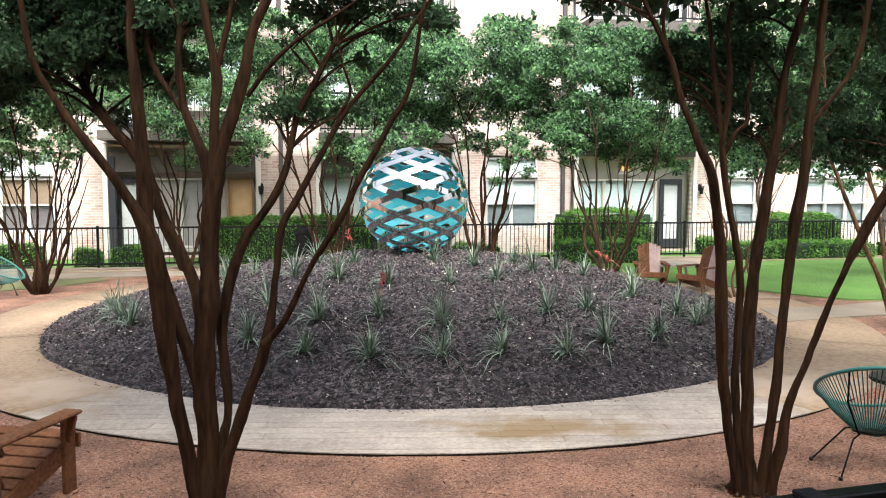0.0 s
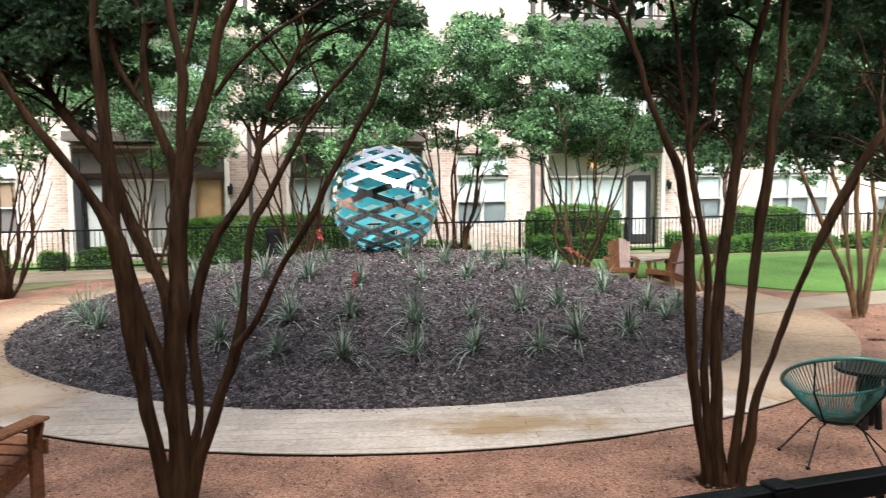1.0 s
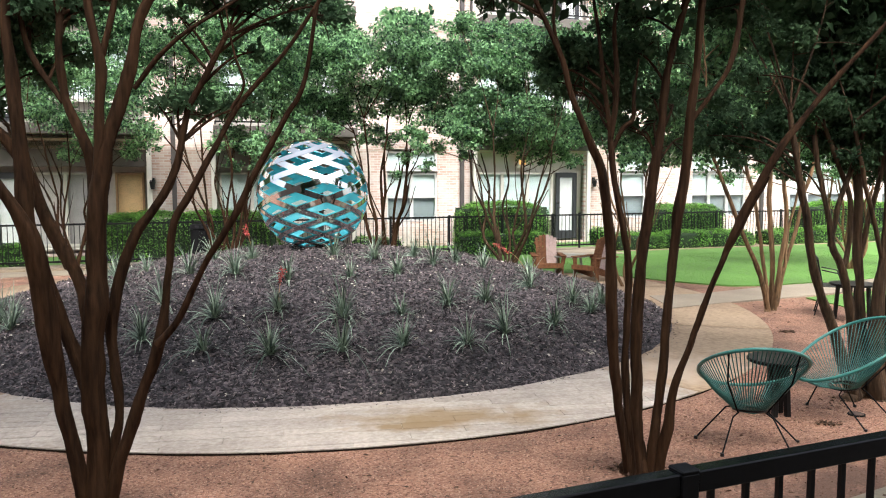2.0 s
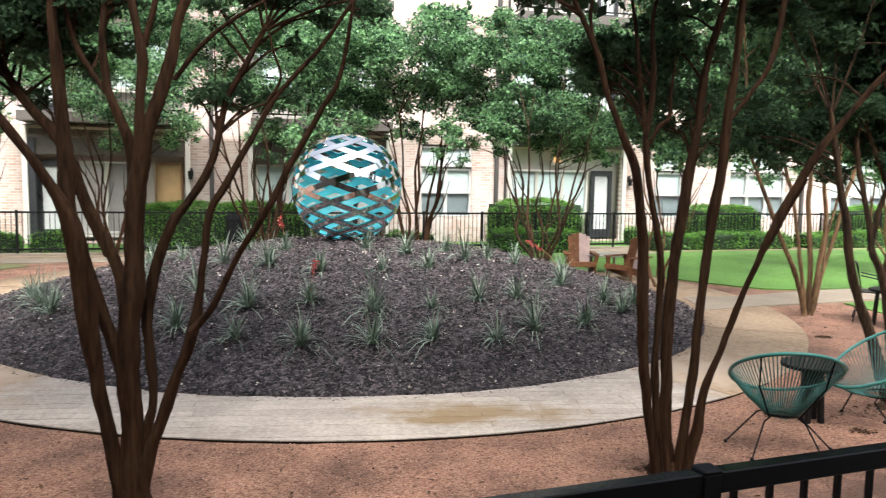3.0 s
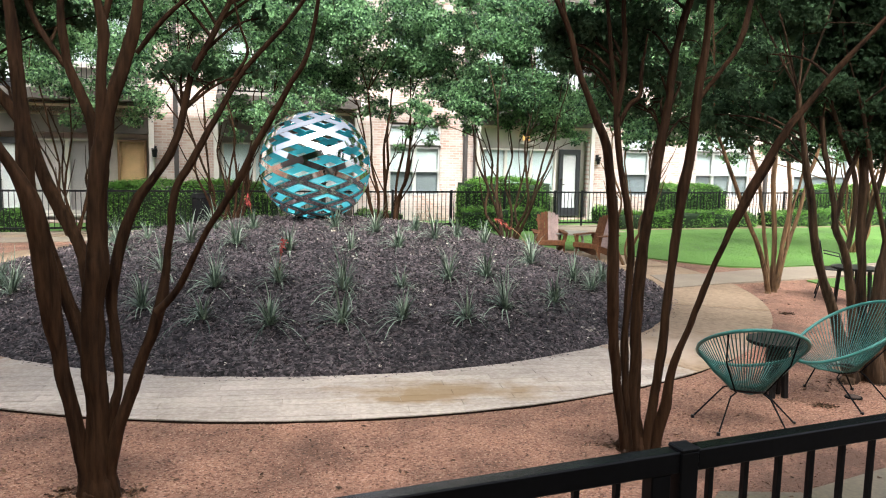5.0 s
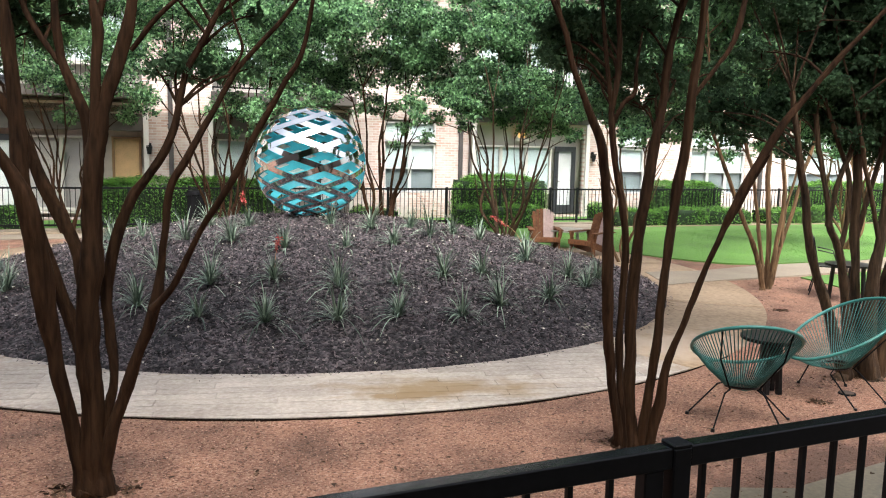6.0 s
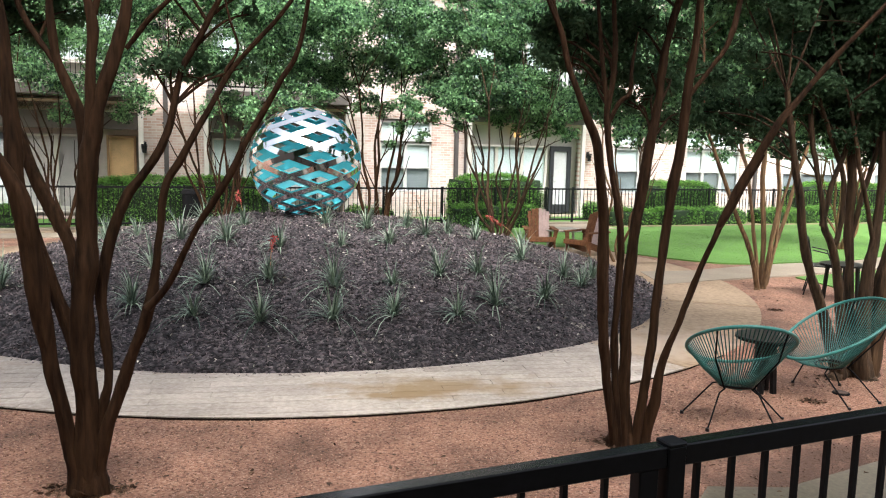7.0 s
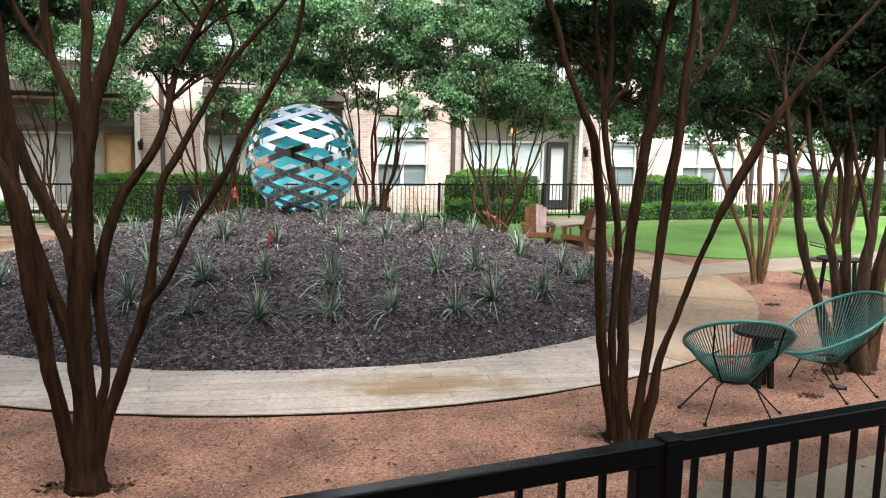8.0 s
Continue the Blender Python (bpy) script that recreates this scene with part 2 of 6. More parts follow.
M_WET = mat("rain_wet_paint", (0.004, 0.005, 0.007), 0.2, var=0.5, scale=9, fine=25, bump=0.12, dist=0.003, spec=1.0)
M_BROWNPIPE = mat("brown_downspout", (0.06, 0.052, 0.05), 0.5)
M_WOOD = mat("stained_wood", (0.1, 0.04, 0.018), 0.7, spec=0.15, var=0.35, scale=3, fine=30, bump=0.25, dist=0.004, tint=(0.16, 0.07, 0.033))
M_WOOD_PALE = mat("faded_wood", (0.40, 0.28, 0.25), 0.65, var=0.25, scale=3, fine=30, bump=0.25, dist=0.004)
M_TABLE = mat("weathered_tabletop", (0.36, 0.34, 0.29), 0.7, var=0.2)
M_CORD = mat("teal_cord", (0.025, 0.13, 0.116), 0.4, var=0.25, bump=0)
M_CORD_TOP = mat("teal_rim", (0.04, 0.185, 0.16), 0.38, var=0.2, bump=0)
M_SOIL = mat("dark_soil", (0.09, 0.06, 0.045), 0.95, var=0.4, scale=4)
M_LITTER = mat("leaf_litter", (0.10, 0.055, 0.03), 0.9, var=0.5, island=0.5)

M_GLASS = bpy.data.materials.new("window_glass")
M_GLASS.use_nodes = True
_b = M_GLASS.node_tree.nodes["Principled BSDF"]
_b.inputs["Transmission Weight"].default_value, _b.inputs["Roughness"].default_value, _b.inputs["IOR"].default_value = 1.0, 0.02, 1.25
_b.inputs["Base Color"].default_value = (0.93, 0.96, 0.96, 1)
M_LAMP = bpy.data.materials.new("lit_amber_blind")
M_LAMP.use_nodes = True
_b = M_LAMP.node_tree.nodes["Principled BSDF"]
_b.inputs["Base Color"].default_value = (0.8, 0.5, 0.2, 1)
_b.inputs["Emission Color"].default_value, _b.inputs["Emission Strength"].default_value = (1.0, 0.55, 0.18, 1), 0.35


# ---- building helpers ----
def link_mesh(name, me, material, parent=None, label=""):
    ob = new(name, me)
    for m in material if isinstance(material, (list, tuple)) else (material,):
        me.materials.append(m)
    if parent is not None:
        ob.parent = parent
    return tagged(ob, label) if label else ob


def part(name, bm, material, parent=None, label="", smooth=False):
    me = bpy.data.meshes.new(name)
    bm.to_mesh(me)
    bm.free()
    if smooth:
        me.shade_smooth()
    return link_mesh(name, me, material, parent, label)


def thing(name, at, label, category, group="", kind="", turn=0.0):
    ob = new(name)
    ob.empty_display_size = 0.1
    ob.matrix_world = pose(*at, 0, 0, turn)
    return tagged(ob, label, category, group, kind)


def quads(name, verts, faces, material, parent=None, label="", smooth=False):
    """A mesh from arrays: faces all of four corners."""
    me = bpy.data.meshes.new(name)
    v, f = np.asarray(verts, dtype=np.float32), np.asarray(faces, dtype=np.int32)
    me.vertices.add(len(v))
    me.vertices.foreach_set("co", v.ravel())
    me.loops.add(f.size)
    me.loops.foreach_set("vertex_index", f.ravel())
    me.polygons.add(len(f))
    me.polygons.foreach_set("loop_start", np.arange(0, f.size, 4, dtype=np.int32))
    me.update(calc_edges=True)
    me.validate()
    if smooth:
        me.shade_smooth()
    return link_mesh(name, me, material, parent, label)


def box(bm, c, s, m=None, bevel=0.0):
    """A box of size s about c, turned by m, with bevelled edges."""
    mt = Matrix.Translation(c) @ (m or Matrix()) @ Matrix.Diagonal((*s, 1))
    made = bmesh.ops.create_cube(bm, size=1.0, matrix=mt)["verts"]
    if bevel:
        edges = list({e for v in made for e in v.link_edges})
        bmesh.ops.bevel(bm, geom=edges, offset=bevel, segments=1, affect="EDGES")


def beam(bm, a, b, w, h, up=(0, 0, 1), bevel=0.0):
    """A rectangular bar from a to b."""
    a, b = Vector(a), Vector(b)
    d = b - a
    y = d.normalized()
    x = y.cross(Vector(up)).normalized()
    z = x.cross(y)
    m = Matrix((x, y, z)).transposed().to_4x4()
    box(bm, (a + b) / 2, (w, d.length, h), m, bevel)


def spline(pts, n):
    """A smooth run through points of any dimension."""
    p = np.asarray(pts, dtype=float)
    p = np.vstack([2 * p[0] - p[1], p, 2 * p[-1] - p[-2]])
    out = []
    for i in range(1, len(p) - 2):
        for t in np.linspace(0, 1, n, endpoint=False):
            a, b, c, d = p[i - 1:i + 3]
            out.append(0.5 * (2 * b + (c - a) * t + (2 * a - 5 * b + 4 * c - d) * t * t + (3 * b - a - 3 * c + d) * t ** 3))
    out.append(p[-2])
    return np.array(out)


def tube_arrays(path, radii, sides=8, wobble=0.0, seed=0, start=0):
    """Vertices and four-cornered faces of a tapering tube."""
    rng = np.random.RandomState(seed)
    n = len(path)
    tan = np.gradient(path, axis=0)
    tan /= np.linalg.norm(tan, axis=1)[:, None] + 1e-9
    ref = np.array([0.0, 1.0, 0.0]) if abs(tan[0][1]) < 0.9 else np.array([1.0, 0, 0])
    verts, faces = [], []
    lobes = rng.uniform(0, 6.28, 2)
    ang = np.arange(sides) * 2 * np.pi / sides
    for i in range(n):
        x = np.cross(ref, tan[i])
        x /= np.linalg.norm(x) + 1e-9
        y = np.cross(tan[i], x)
        ref = y * 1.0
        ref = np.cross(tan[i], x)
        r = radii[i] * (1 + wobble * (np.sin(2 * ang + lobes[0] + i * 0.1) * 0.5 + np.sin(5 * ang + lobes[1] - i * 0.07) * 0.55 + rng.uniform(-0.25, 0.25, sides)))
        verts.append(path[i] + np.outer(np.cos(ang) * r, x) + np.outer(np.sin(ang) * r, y))
    for i in range(n - 1):
        for k in range(sides):
            a, b = start + i * sides + k, start + i * sides + (k + 1) % sides
            faces.append((a, b, b + sides, a + sides))
    return np.vstack(verts), faces


def tubes(name, runs, material, parent=None, label="", sides=8, wobble=0.0):
    """Several tubes (path, radii) joined in one mesh."""
    V, F, s = [], [], 0
    for k, (p, r) in enumerate(runs):
        v, f = tube_arrays(np.asarray(p, float), np.broadcast_to(r, len(p)), sides, wobble, k + 11, s)
        V.append(v)
        F += f
        s += len(v)
    return quads(name, np.vstack(V), F, material, parent, label, True)


def leaf_arrays(c, size, rng, width=0.5, droop=0.25, flat=0.0):
    """Folded, pointed leaves about the places c: six corners and two faces each."""
    n = len(c)
    d = rng.normal(size=(n, 3))
    d[:, 2] = d[:, 2] * (1 - flat) - droop
    d /= np.linalg.norm(d, axis=1)[:, None]
    u = rng.normal(size=(n, 3)) * (1 - 0.6 * flat) + np.array([0, 0, 1.2 * flat + 0.3])
    s = np.cross(d, u)
    s /= np.linalg.norm(s, axis=1)[:, None] + 1e-9
    nn = np.cross(s, d)
    l = size * rng.uniform(0.65, 1.25, n)[:, None]
    w = l * width * 0.5
    fold = nn * w * 0.35
    v = np.stack([c, c + d * l * 0.3 + s * w + fold, c + d * l * 0.7 + s * w * 0.85 + fold, c + d * l - nn * l * 0.08,
                  c + d * l * 0.7 - s * w * 0.85 + fold, c + d * l * 0.3 - s * w + fold], axis=1).reshape(-1, 3)
    k = np.arange(n)[:, None] * 6
    f = np.concatenate([k + np.array([[0, 1, 2, 3]]), k + np.array([[0, 3, 4, 5]])], axis=0)
    return v, f


def small_leaf_arrays(c, size, rng, width=0.5, droop=0.25):
    """Pointed leaves bent along the middle: four corners each."""
    n = len(c)
    d = rng.normal(size=(n, 3))
    d[:, 2] -= droop
    d /= np.linalg.norm(d, axis=1)[:, None]
    s = np.cross(d, rng.normal(size=(n, 3)) + np.array([0, 0, 0.3]))
    s /= np.linalg.norm(s, axis=1)[:, None] + 1e-9
    nn = np.cross(s, d)
    l = size * rng.uniform(0.65, 1.25, n)[:, None]
    w = l * width * 0.5
    v = np.stack([c, c + d * l * 0.45 + s * w + nn * w * 0.35, c + d * l - nn * l * 0.06, c + d * l * 0.45 - s * w + nn * w * 0.35], axis=1).reshape(-1, 3)
    return v, np.arange(n)[:, None] * 4 + np.array([[0, 1, 2, 3]])


def blob_points(blobs, density, rng, sub=9, clump=0.33):
    """Leaf places: each blob holds clumps of uneven size, thick with leaves near their surfaces."""
    out = []
    for x, y, z, r in blobs:
        for _ in range(max(4, int(sub * (0.6 + r)))):
            q = rng.normal(size=3)
            q /= np.linalg.norm(q)
            cc = np.array([x, y, z]) + q * r * rng.uniform(0.15, 1.0) ** 0.6 * np.array([1.05, 1.05, 0.8])
            cr = r * clump * rng.uniform(0.6, 1.5)
            n = int(density * cr * cr * rng.uniform(0.6, 1.3))
            d = rng.normal(size=(n, 3))
            d /= np.linalg.norm(d, axis=1)[:, None]
            out.append(cc + d * cr * (rng.uniform(0.1, 1, n) ** 0.5)[:, None] * np.array([1.15, 1.15, 0.7]))
    return np.vstack(out)


# ---- setting: ground, path, walks, lawns ----
BED, BED_R, BED_H = (-0.39, 12.56), 5.47, 0.95


def mound_z(x, y):
    r = math.hypot(x - BED[0], y - BED[1]) / BED_R
    return BED_H * math.cos(math.pi / 2 * min(r, 1)) ** 0.97 if r < 1 else 0.0


def mound_lump(x, y):
    r = math.hypot(x - BED[0], y - BED[1]) / BED_R
    lump = 0.05 * noise.noise((x * 1.1, y * 1.1, 5)) + 0.04 * noise.noise((x * 4, y * 4, 8)) + 0.034 * noise.noise((x * 8.5, y * 8.5, 1)) + 0.012 * noise.noise((x * 23, y * 23, 4))
    return mound_z(x, y) + lump * min(1, (1 - r) * 11 + 0.25) + 0.035


def grid_sheet(name, xs, ys, height, material, label="", category="", kind="structure"):
    X, Y = np.meshgrid(xs, ys)
    Z = np.array([[height(x, y) for x in xs] for y in ys])
    n = len(xs)
    f = [(j * n + i, j * n + i + 1, (j + 1) * n + i + 1, (j + 1) * n + i) for j in range(len(ys) - 1) for i in range(n - 1)]
    ob = quads(name, np.stack([X, Y, Z], -1).reshape(-1, 3), f, material, smooth=True)
    return tagged(ob, label, category, kind=kind)


def flat_sheet(name, outline, z, material, label, category, thick=0.05):
    bm = bmesh.new()
    face = bm.faces.new([bm.verts.new((x, y, z)) for x, y in outline])
    if face.normal.z < 0 or face.calc_area() and (face.normal_update() or face.normal.z < 0):
        face.normal_flip()
    ext = bmesh.ops.extrude_face_region(bm, geom=[face])
    bmesh.ops.translate(bm, vec=(0, 0, -thick), verts=[v for v in ext["geom"] if isinstance(v, bmesh.types.BMVert)])
    bmesh.ops.recalc_face_normals(bm, faces=bm.faces)
    return tagged(part(name, bm, material), label, category, kind="structure")


def uneven(x, y):
    return 0.012 * noise.noise((x * 1.7, y * 1.7, 0)) + 0.006 * noise.noise((x * 5, y * 5, 3)) + 0.001


xs = np.concatenate([[-600, -120, -40], np.arange(-14, 16.01, 0.25), [40, 120, 600]])
ys = np.concatenate([[-600, -100, -20], np.arange(0, 26.01, 0.25), [60, 200, 600]])
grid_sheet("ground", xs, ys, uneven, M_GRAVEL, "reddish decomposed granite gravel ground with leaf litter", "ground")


def ring_out(a):
    return Vector((-0.3 + 6.75 * math.cos(a), 12.85 + 6.92 * math.sin(a), 0))


outer = [ring_out(2 * math.pi * i / 96) for i in range(96)]
path = flat_sheet("path", [(p.x, p.y) for p in outer], 0.012, M_JOINT, "curved stamped concrete path laid like weathered planks", "path", 0.06)

curve_l = spline([(5.2, 11.75), (6.65, 12.28), (7.63, 12.54), (7.96, 12.65), (9.5, 13.2), (14, 15.0), (22, 19.0)], 4)
curve_r = spline([(24, 20.6), (14, 16.3), (10.35, 14.43), (8.99, 14.12), (7.91, 13.79), (6.91, 13.4), (6.31, 13.15), (5.35, 13.05)], 4)
flat_sheet("pavement", [tuple(p) for p in np.vstack([curve_l, curve_r])], 0.03, M_CONC, "pale stained concrete walkway beside the lawn", "walkway", 0.08)
lawn_edge = spline([(1.2, 18.9), (2.0, 17.6), (2.72, 17.1), (3.6, 16.74), (5.1, 16.4), (5.86, 15.75), (6.41, 15.07), (6.94, 14.49), (7.4, 14.15), (8.03, 14.05), (8.99, 14.26), (10.35, 14.5), (14, 16.4), (22, 20.0)], 4)
flat_sheet("lawn", [tuple(p) for p in lawn_edge] + [(27, 24.8), (14, 22.35), (6.7, 20.85), (2.6, 20.0)], 0.03, M_LAWN, "mown bright green lawn", "lawn", 0.06)
lawn_two = spline([(7.96, 12.5), (8.02, 11.6), (8.1, 10.45), (8.6, 8.6), (10.5, 6.8), (16, 6.0)], 4)
flat_sheet("lawn", [tuple(p) for p in lawn_two] + [(22, 8), (22, 18.6), (14, 14.8), (9.5, 13.05)], 0.025, M_LAWN, "mown green grass patch beside the walkway", "lawn", 0.05)
flat_sheet("lawn", [(-18, 11.9), (-8.54, 15.06), (-7.91, 15.64), (-7.34, 16.5), (-7.2, 16.9), (-7.65, 17.2), (-8.5, 16.83), (-9.11, 16.3), (-18, 14.0)], 0.02, M_WORN, "thin strip of worn olive grass beside the gravel", "lawn", 0.05)
flat_sheet("pavement", [(-18, 14.1), (-9.2, 16.4), (-8.5, 16.95), (-7.6, 17.32), (-5.6, 17.75), (-3.4, 18.35), (-3.4, 19.4), (-9.0, 18.3), (-18, 16.45)], 0.022, M_CONC, "pale concrete strip along the fence", "walkway", 0.05)
flat_sheet("pavement", [(1.2, 3.0), (2.36, 4.46), (2.86, 4.4), (3.83, 4.78), (8, 6.0), (12, 4.0), (12, 1.5), (2, 1.5)], 0.012, M_DAMP_SHADED, "grey damp concrete slab darkened for shade beside the black railing", "pavement", 0.05)

# planting bed, a low round mound
n_r, n_a = 130, 420
bv, bf = [], []
for i in range(n_r + 1):
    for k in range(n_a):
        a, r = 2 * math.pi * k / n_a, BED_R * i / n_r
        x, y = BED[0] + r * math.cos(a), BED[1] + r * math.sin(a)
        wob = 1 + 0.006 * noise.noise((math.cos(a) * 6, math.sin(a) * 6, 2)) * (i / n_r) ** 6
        bv.append((BED[0] + (x - BED[0]) * wob, BED[1] + (y - BED[1]) * wob, mound_lump(x, y) - (0.05 if i == n_r else 0)))
for i in range(n_r):
    for k in range(n_a):
        a, b = i * n_a + k, i * n_a + (k + 1) % n_a
        bf.append((a, a + n_a, b + n_a, b))
mound = tagged(quads("planting_bed", bv, bf, M_MULCH, smooth=True), "round mound of dark bark mulch ringed by a path", "planting bed", kind="structure")

# ---- the steel sphere ----
SPH, SPH_R = (-0.45, 12.6, 1.837), 0.876
SPH_LAT, SPH_LON = radians(-3.3), radians(-14.8)
ball = thing("sphere_sculpture", (SPH[0], SPH[1], SPH[2] - SPH_R), "openwork sphere of crossing polished steel strips, turquoise inside, on the mound", "sculpture")


def sphere_band(name, hand, k, r, thick, wide, material, parent):
    """A thin band that winds from pole to pole; wide: its half width in degrees at a latitude."""
    n = 110
    v, f = [], []
    for i in range(n + 1):
        lat = radians(-82 + 164 * i / n)
        w = radians(wide(lat))
        lon = hand * 3.0 * (lat - SPH_LAT) + radians(60 * k) + SPH_LON
        c = Vector((math.cos(lat) * math.cos(lon), math.cos(lat) * math.sin(lon), math.sin(lat)))
        east = Vector((-math.sin(lon), math.cos(lon), 0))
        north = Vector((-math.sin(lat) * math.cos(lon), -math.sin(lat) * math.sin(lon), math.cos(lat)))
        run = (north + east * hand * 3.0 * math.cos(lat)).normalized()
        side = run.cross(c)
        for s, rr in ((-1, r), (1, r), (1, r - thick), (-1, r - thick)):
            p = (c * math.cos(w) + side * s * math.sin(w)) * rr
            v.append((p.x, p.y, p.z + SPH_R))
    for i in range(n):
        a = i * 4
        for q in range(4):
            f.append((a + q, a + (q + 1) % 4, a + 4 + (q + 1) % 4, a + 4 + q))
    ob = quads(name, v, f, material, parent)
    bm = bmesh.new()
    bm.from_mesh(ob.data)
    bmesh.ops.recalc_face_normals(bm, faces=bm.faces)
    for face in bm.faces:
        face.smooth = True
    for e in bm.edges:
        if len(e.link_faces) == 2 and e.calc_face_angle() > 0.9:
            e.smooth = False
    bm.to_mesh(ob.data)
    bm.free()
    return ob


for hand, r in ((1, SPH_R), (-1, SPH_R - 0.002)):
    for k in range(6):
        strip = sphere_band("strip", hand, k, r, 0.006, lambda lat: 2.75 + 0.75 * math.sin(lat), M_STEEL, ball)
        sphere_band("lining", hand, k, (SPH_R - 0.012) if hand > 0 else (SPH_R - 0.0135), 0.004, lambda lat: 3.3 - 0.9 * math.sin(lat), M_TEAL, strip)
bm = bmesh.new()
bmesh.ops.create_cone(bm, cap_ends=True, segments=32, radius1=0.26, radius2=0.22, depth=0.08, matrix=Matrix.Translation((0, 0, -0.015)))
part("base_ring", bm, M_STEEL, ball, "steel mounting ring", True)


# ---- trees ----
STEM_POINTS = collections.defaultdict(list)


def limb(tree, pts):
    if pts[0][2] < 0.3:
        x, y, z, r = pts[0]
        pts = [(x * 1.15, y * 1.15, -0.06, r * 1.45), (x * 1.04, y, z * 0.4, r * 1.1)] + list(pts)
    p = spline(pts, 7)
    off = pts[0][0] * 13 + pts[-1][2] * 7
    for q in p:
        w = noise.noise_vector((q[2] * 2.6 + off, off, 0.5)) * 0.2 + noise.noise_vector((q[2] * 7.0, off, 3.5)) * 0.14
        q[0] += w.x * 0.05
        q[1] += w.y * 0.05
        q[3] *= 0.92 + 0.16 * noise.noise((q[2] * 5.0, off, 7.0))
    STEM_POINTS[tree.name] += [tuple(q[:3]) for q in p if q[2] > 1.2]
    sides = 18 if pts[0][3] > 0.03 else 9
    v, f = tube_arrays(p[:, :3], np.maximum(p[:, 3], 0.004), sides, 0.2, int(abs(pts[0][0]) * 900 + pts[-1][2] * 50) % 9999)
    return quads("stem", v, f, tree_bark, tree, smooth=True)


def twigs(tree, blobs, rng, r0=0.012):
    """Thin branches that rise from the stems to the leaf clumps."""
    runs = []
    stems = np.array(STEM_POINTS[tree.name])
    for x, y, z, r in blobs:
        b = np.array([x, y, z])
        gap = np.linalg.norm(stems - b, axis=1) + 3.0 * np.maximum(0, stems[:, 2] - z + 0.25)
        a = stems[int(np.argmin(gap))]
        mid = (a + b) / 2 + rng.normal(size=3) * 0.05 * np.linalg.norm(b - a) + np.array([0, 0, 0.04])
        p = spline([a, mid, b], 5)
        runs.append((p, np.linspace(r0, r0 * 0.35, len(p))))
        for _ in range(3):
            t = rng.randint(4, len(p))
            q = p[t] + rng.normal(size=3) * r * np.array([0.7, 0.7, 0.5])
            runs.append((spline([p[t], (p[t] + q) / 2 + rng.normal(size=3) * 0.04, q], 3), np.linspace(r0 * 0.45, r0 * 0.15, 7)))
    return tagged(tubes("twig_mass", runs, tree_bark, tree, sides=5), kind="stuff")


def crown(tree, blobs, density, size, material, seed, clump=0.33, sub=9, droop=0.25, high=99.0):
    """The leaves of a tree; above the height high they are fewer and larger."""
    rng = np.random.RandomState(seed)
    v, f = small_leaf_arrays(blob_points([b for b in blobs if b[2] <= high], density, rng, sub, clump), size, rng, 0.58, droop)
    top = [b for b in blobs if b[2] > high]
    if top:
        v2, f2 = small_leaf_arrays(blob_points(top, density * 0.16, rng, sub, clump), size * 2.3, rng, 0.58, droop)
        v, f = np.vstack([v, v2]), np.vstack([f, f2 + len(v)])
    return quads("crown", v, f, material, tree)


def auto_stems(tree, n, spread, top, r, seed, lean=(0, 0)):
    """A vase of stems from one root, each forking once or twice."""
    rng = np.random.RandomState(seed)
    ends = []
    for k in range(n):
        a = 2 * math.pi * (k + rng.uniform(-0.3, 0.3)) / n
        dx, dy = math.cos(a), math.sin(a)
        s, h = spread * rng.uniform(0.55, 1.15), top * rng.uniform(0.85, 1.1)
        pts = [(0.1 * dx, 0.1 * dy, -0.03, r * 1.25)]
        for t in (0.12, 0.3, 0.5, 0.72, 1.0):
            out = s * (t ** 0.8) * (1 + 0.1 * rng.normal())
            pts.append((0.1 * dx + dx * out + lean[0] * t + rng.normal() * 0.06, 0.1 * dy + dy * out + lean[1] * t + rng.normal() * 0.06, h * t, r * (1 - 0.62 * t) * rng.uniform(0.9, 1.1)))
        limb(tree, [tuple(map(float, p)) for p in pts])
        ends.append(pts[-1])
        for j in (2, 3, 4):
            if rng.uniform() < 0.85:
                p = pts[j]
                b = a + rng.uniform(-1.1, 1.1)
                l = rng.uniform(0.5, 1.0)
                q = [(p[0], p[1], p[2], p[3] * 0.6), (p[0] + math.cos(b) * l * 0.3, p[1] + math.sin(b) * l * 0.3, p[2] + l * 0.5, p[3] * 0.45),
                     (p[0] + math.cos(b) * l * 0.55 + rng.normal() * 0.05, p[1] + math.sin(b) * l * 0.55, p[2] + l * 1.1, p[3] * 0.25)]
                limb(tree, q)
                ends.append(q[-1])
    return ends


def overhead_shade(at, r, n, seed, low=3.9):
    """Unseen upper crown, well above the eye, added to shade what lies below."""
    q = np.random.RandomState(seed)
    return [(at[0] + float(q.uniform(-r, r)), at[1] + float(q.uniform(-r, r)), low + float(q.uniform(0, 1.6)), float(q.uniform(0.45, 0.75))) for _ in range(n)]


rng = np.random.RandomState(5)
tree_bark = M_BARK
tree = thing("crape_myrtle", (-1.47, 4.72, 0), "multi-stemmed crape myrtle with dark brown bark in gravel", "tree", "courtyard trees")
limb(tree, [(0.02, 0.03, 0.02, 0.114), (0.02, 0.03, 0.15, 0.091), (0.03, 0.03, 0.35, 0.068), (0.05, 0.03, 0.6, 0.034), (0.06, 0.03, 0.8, 0.011)])
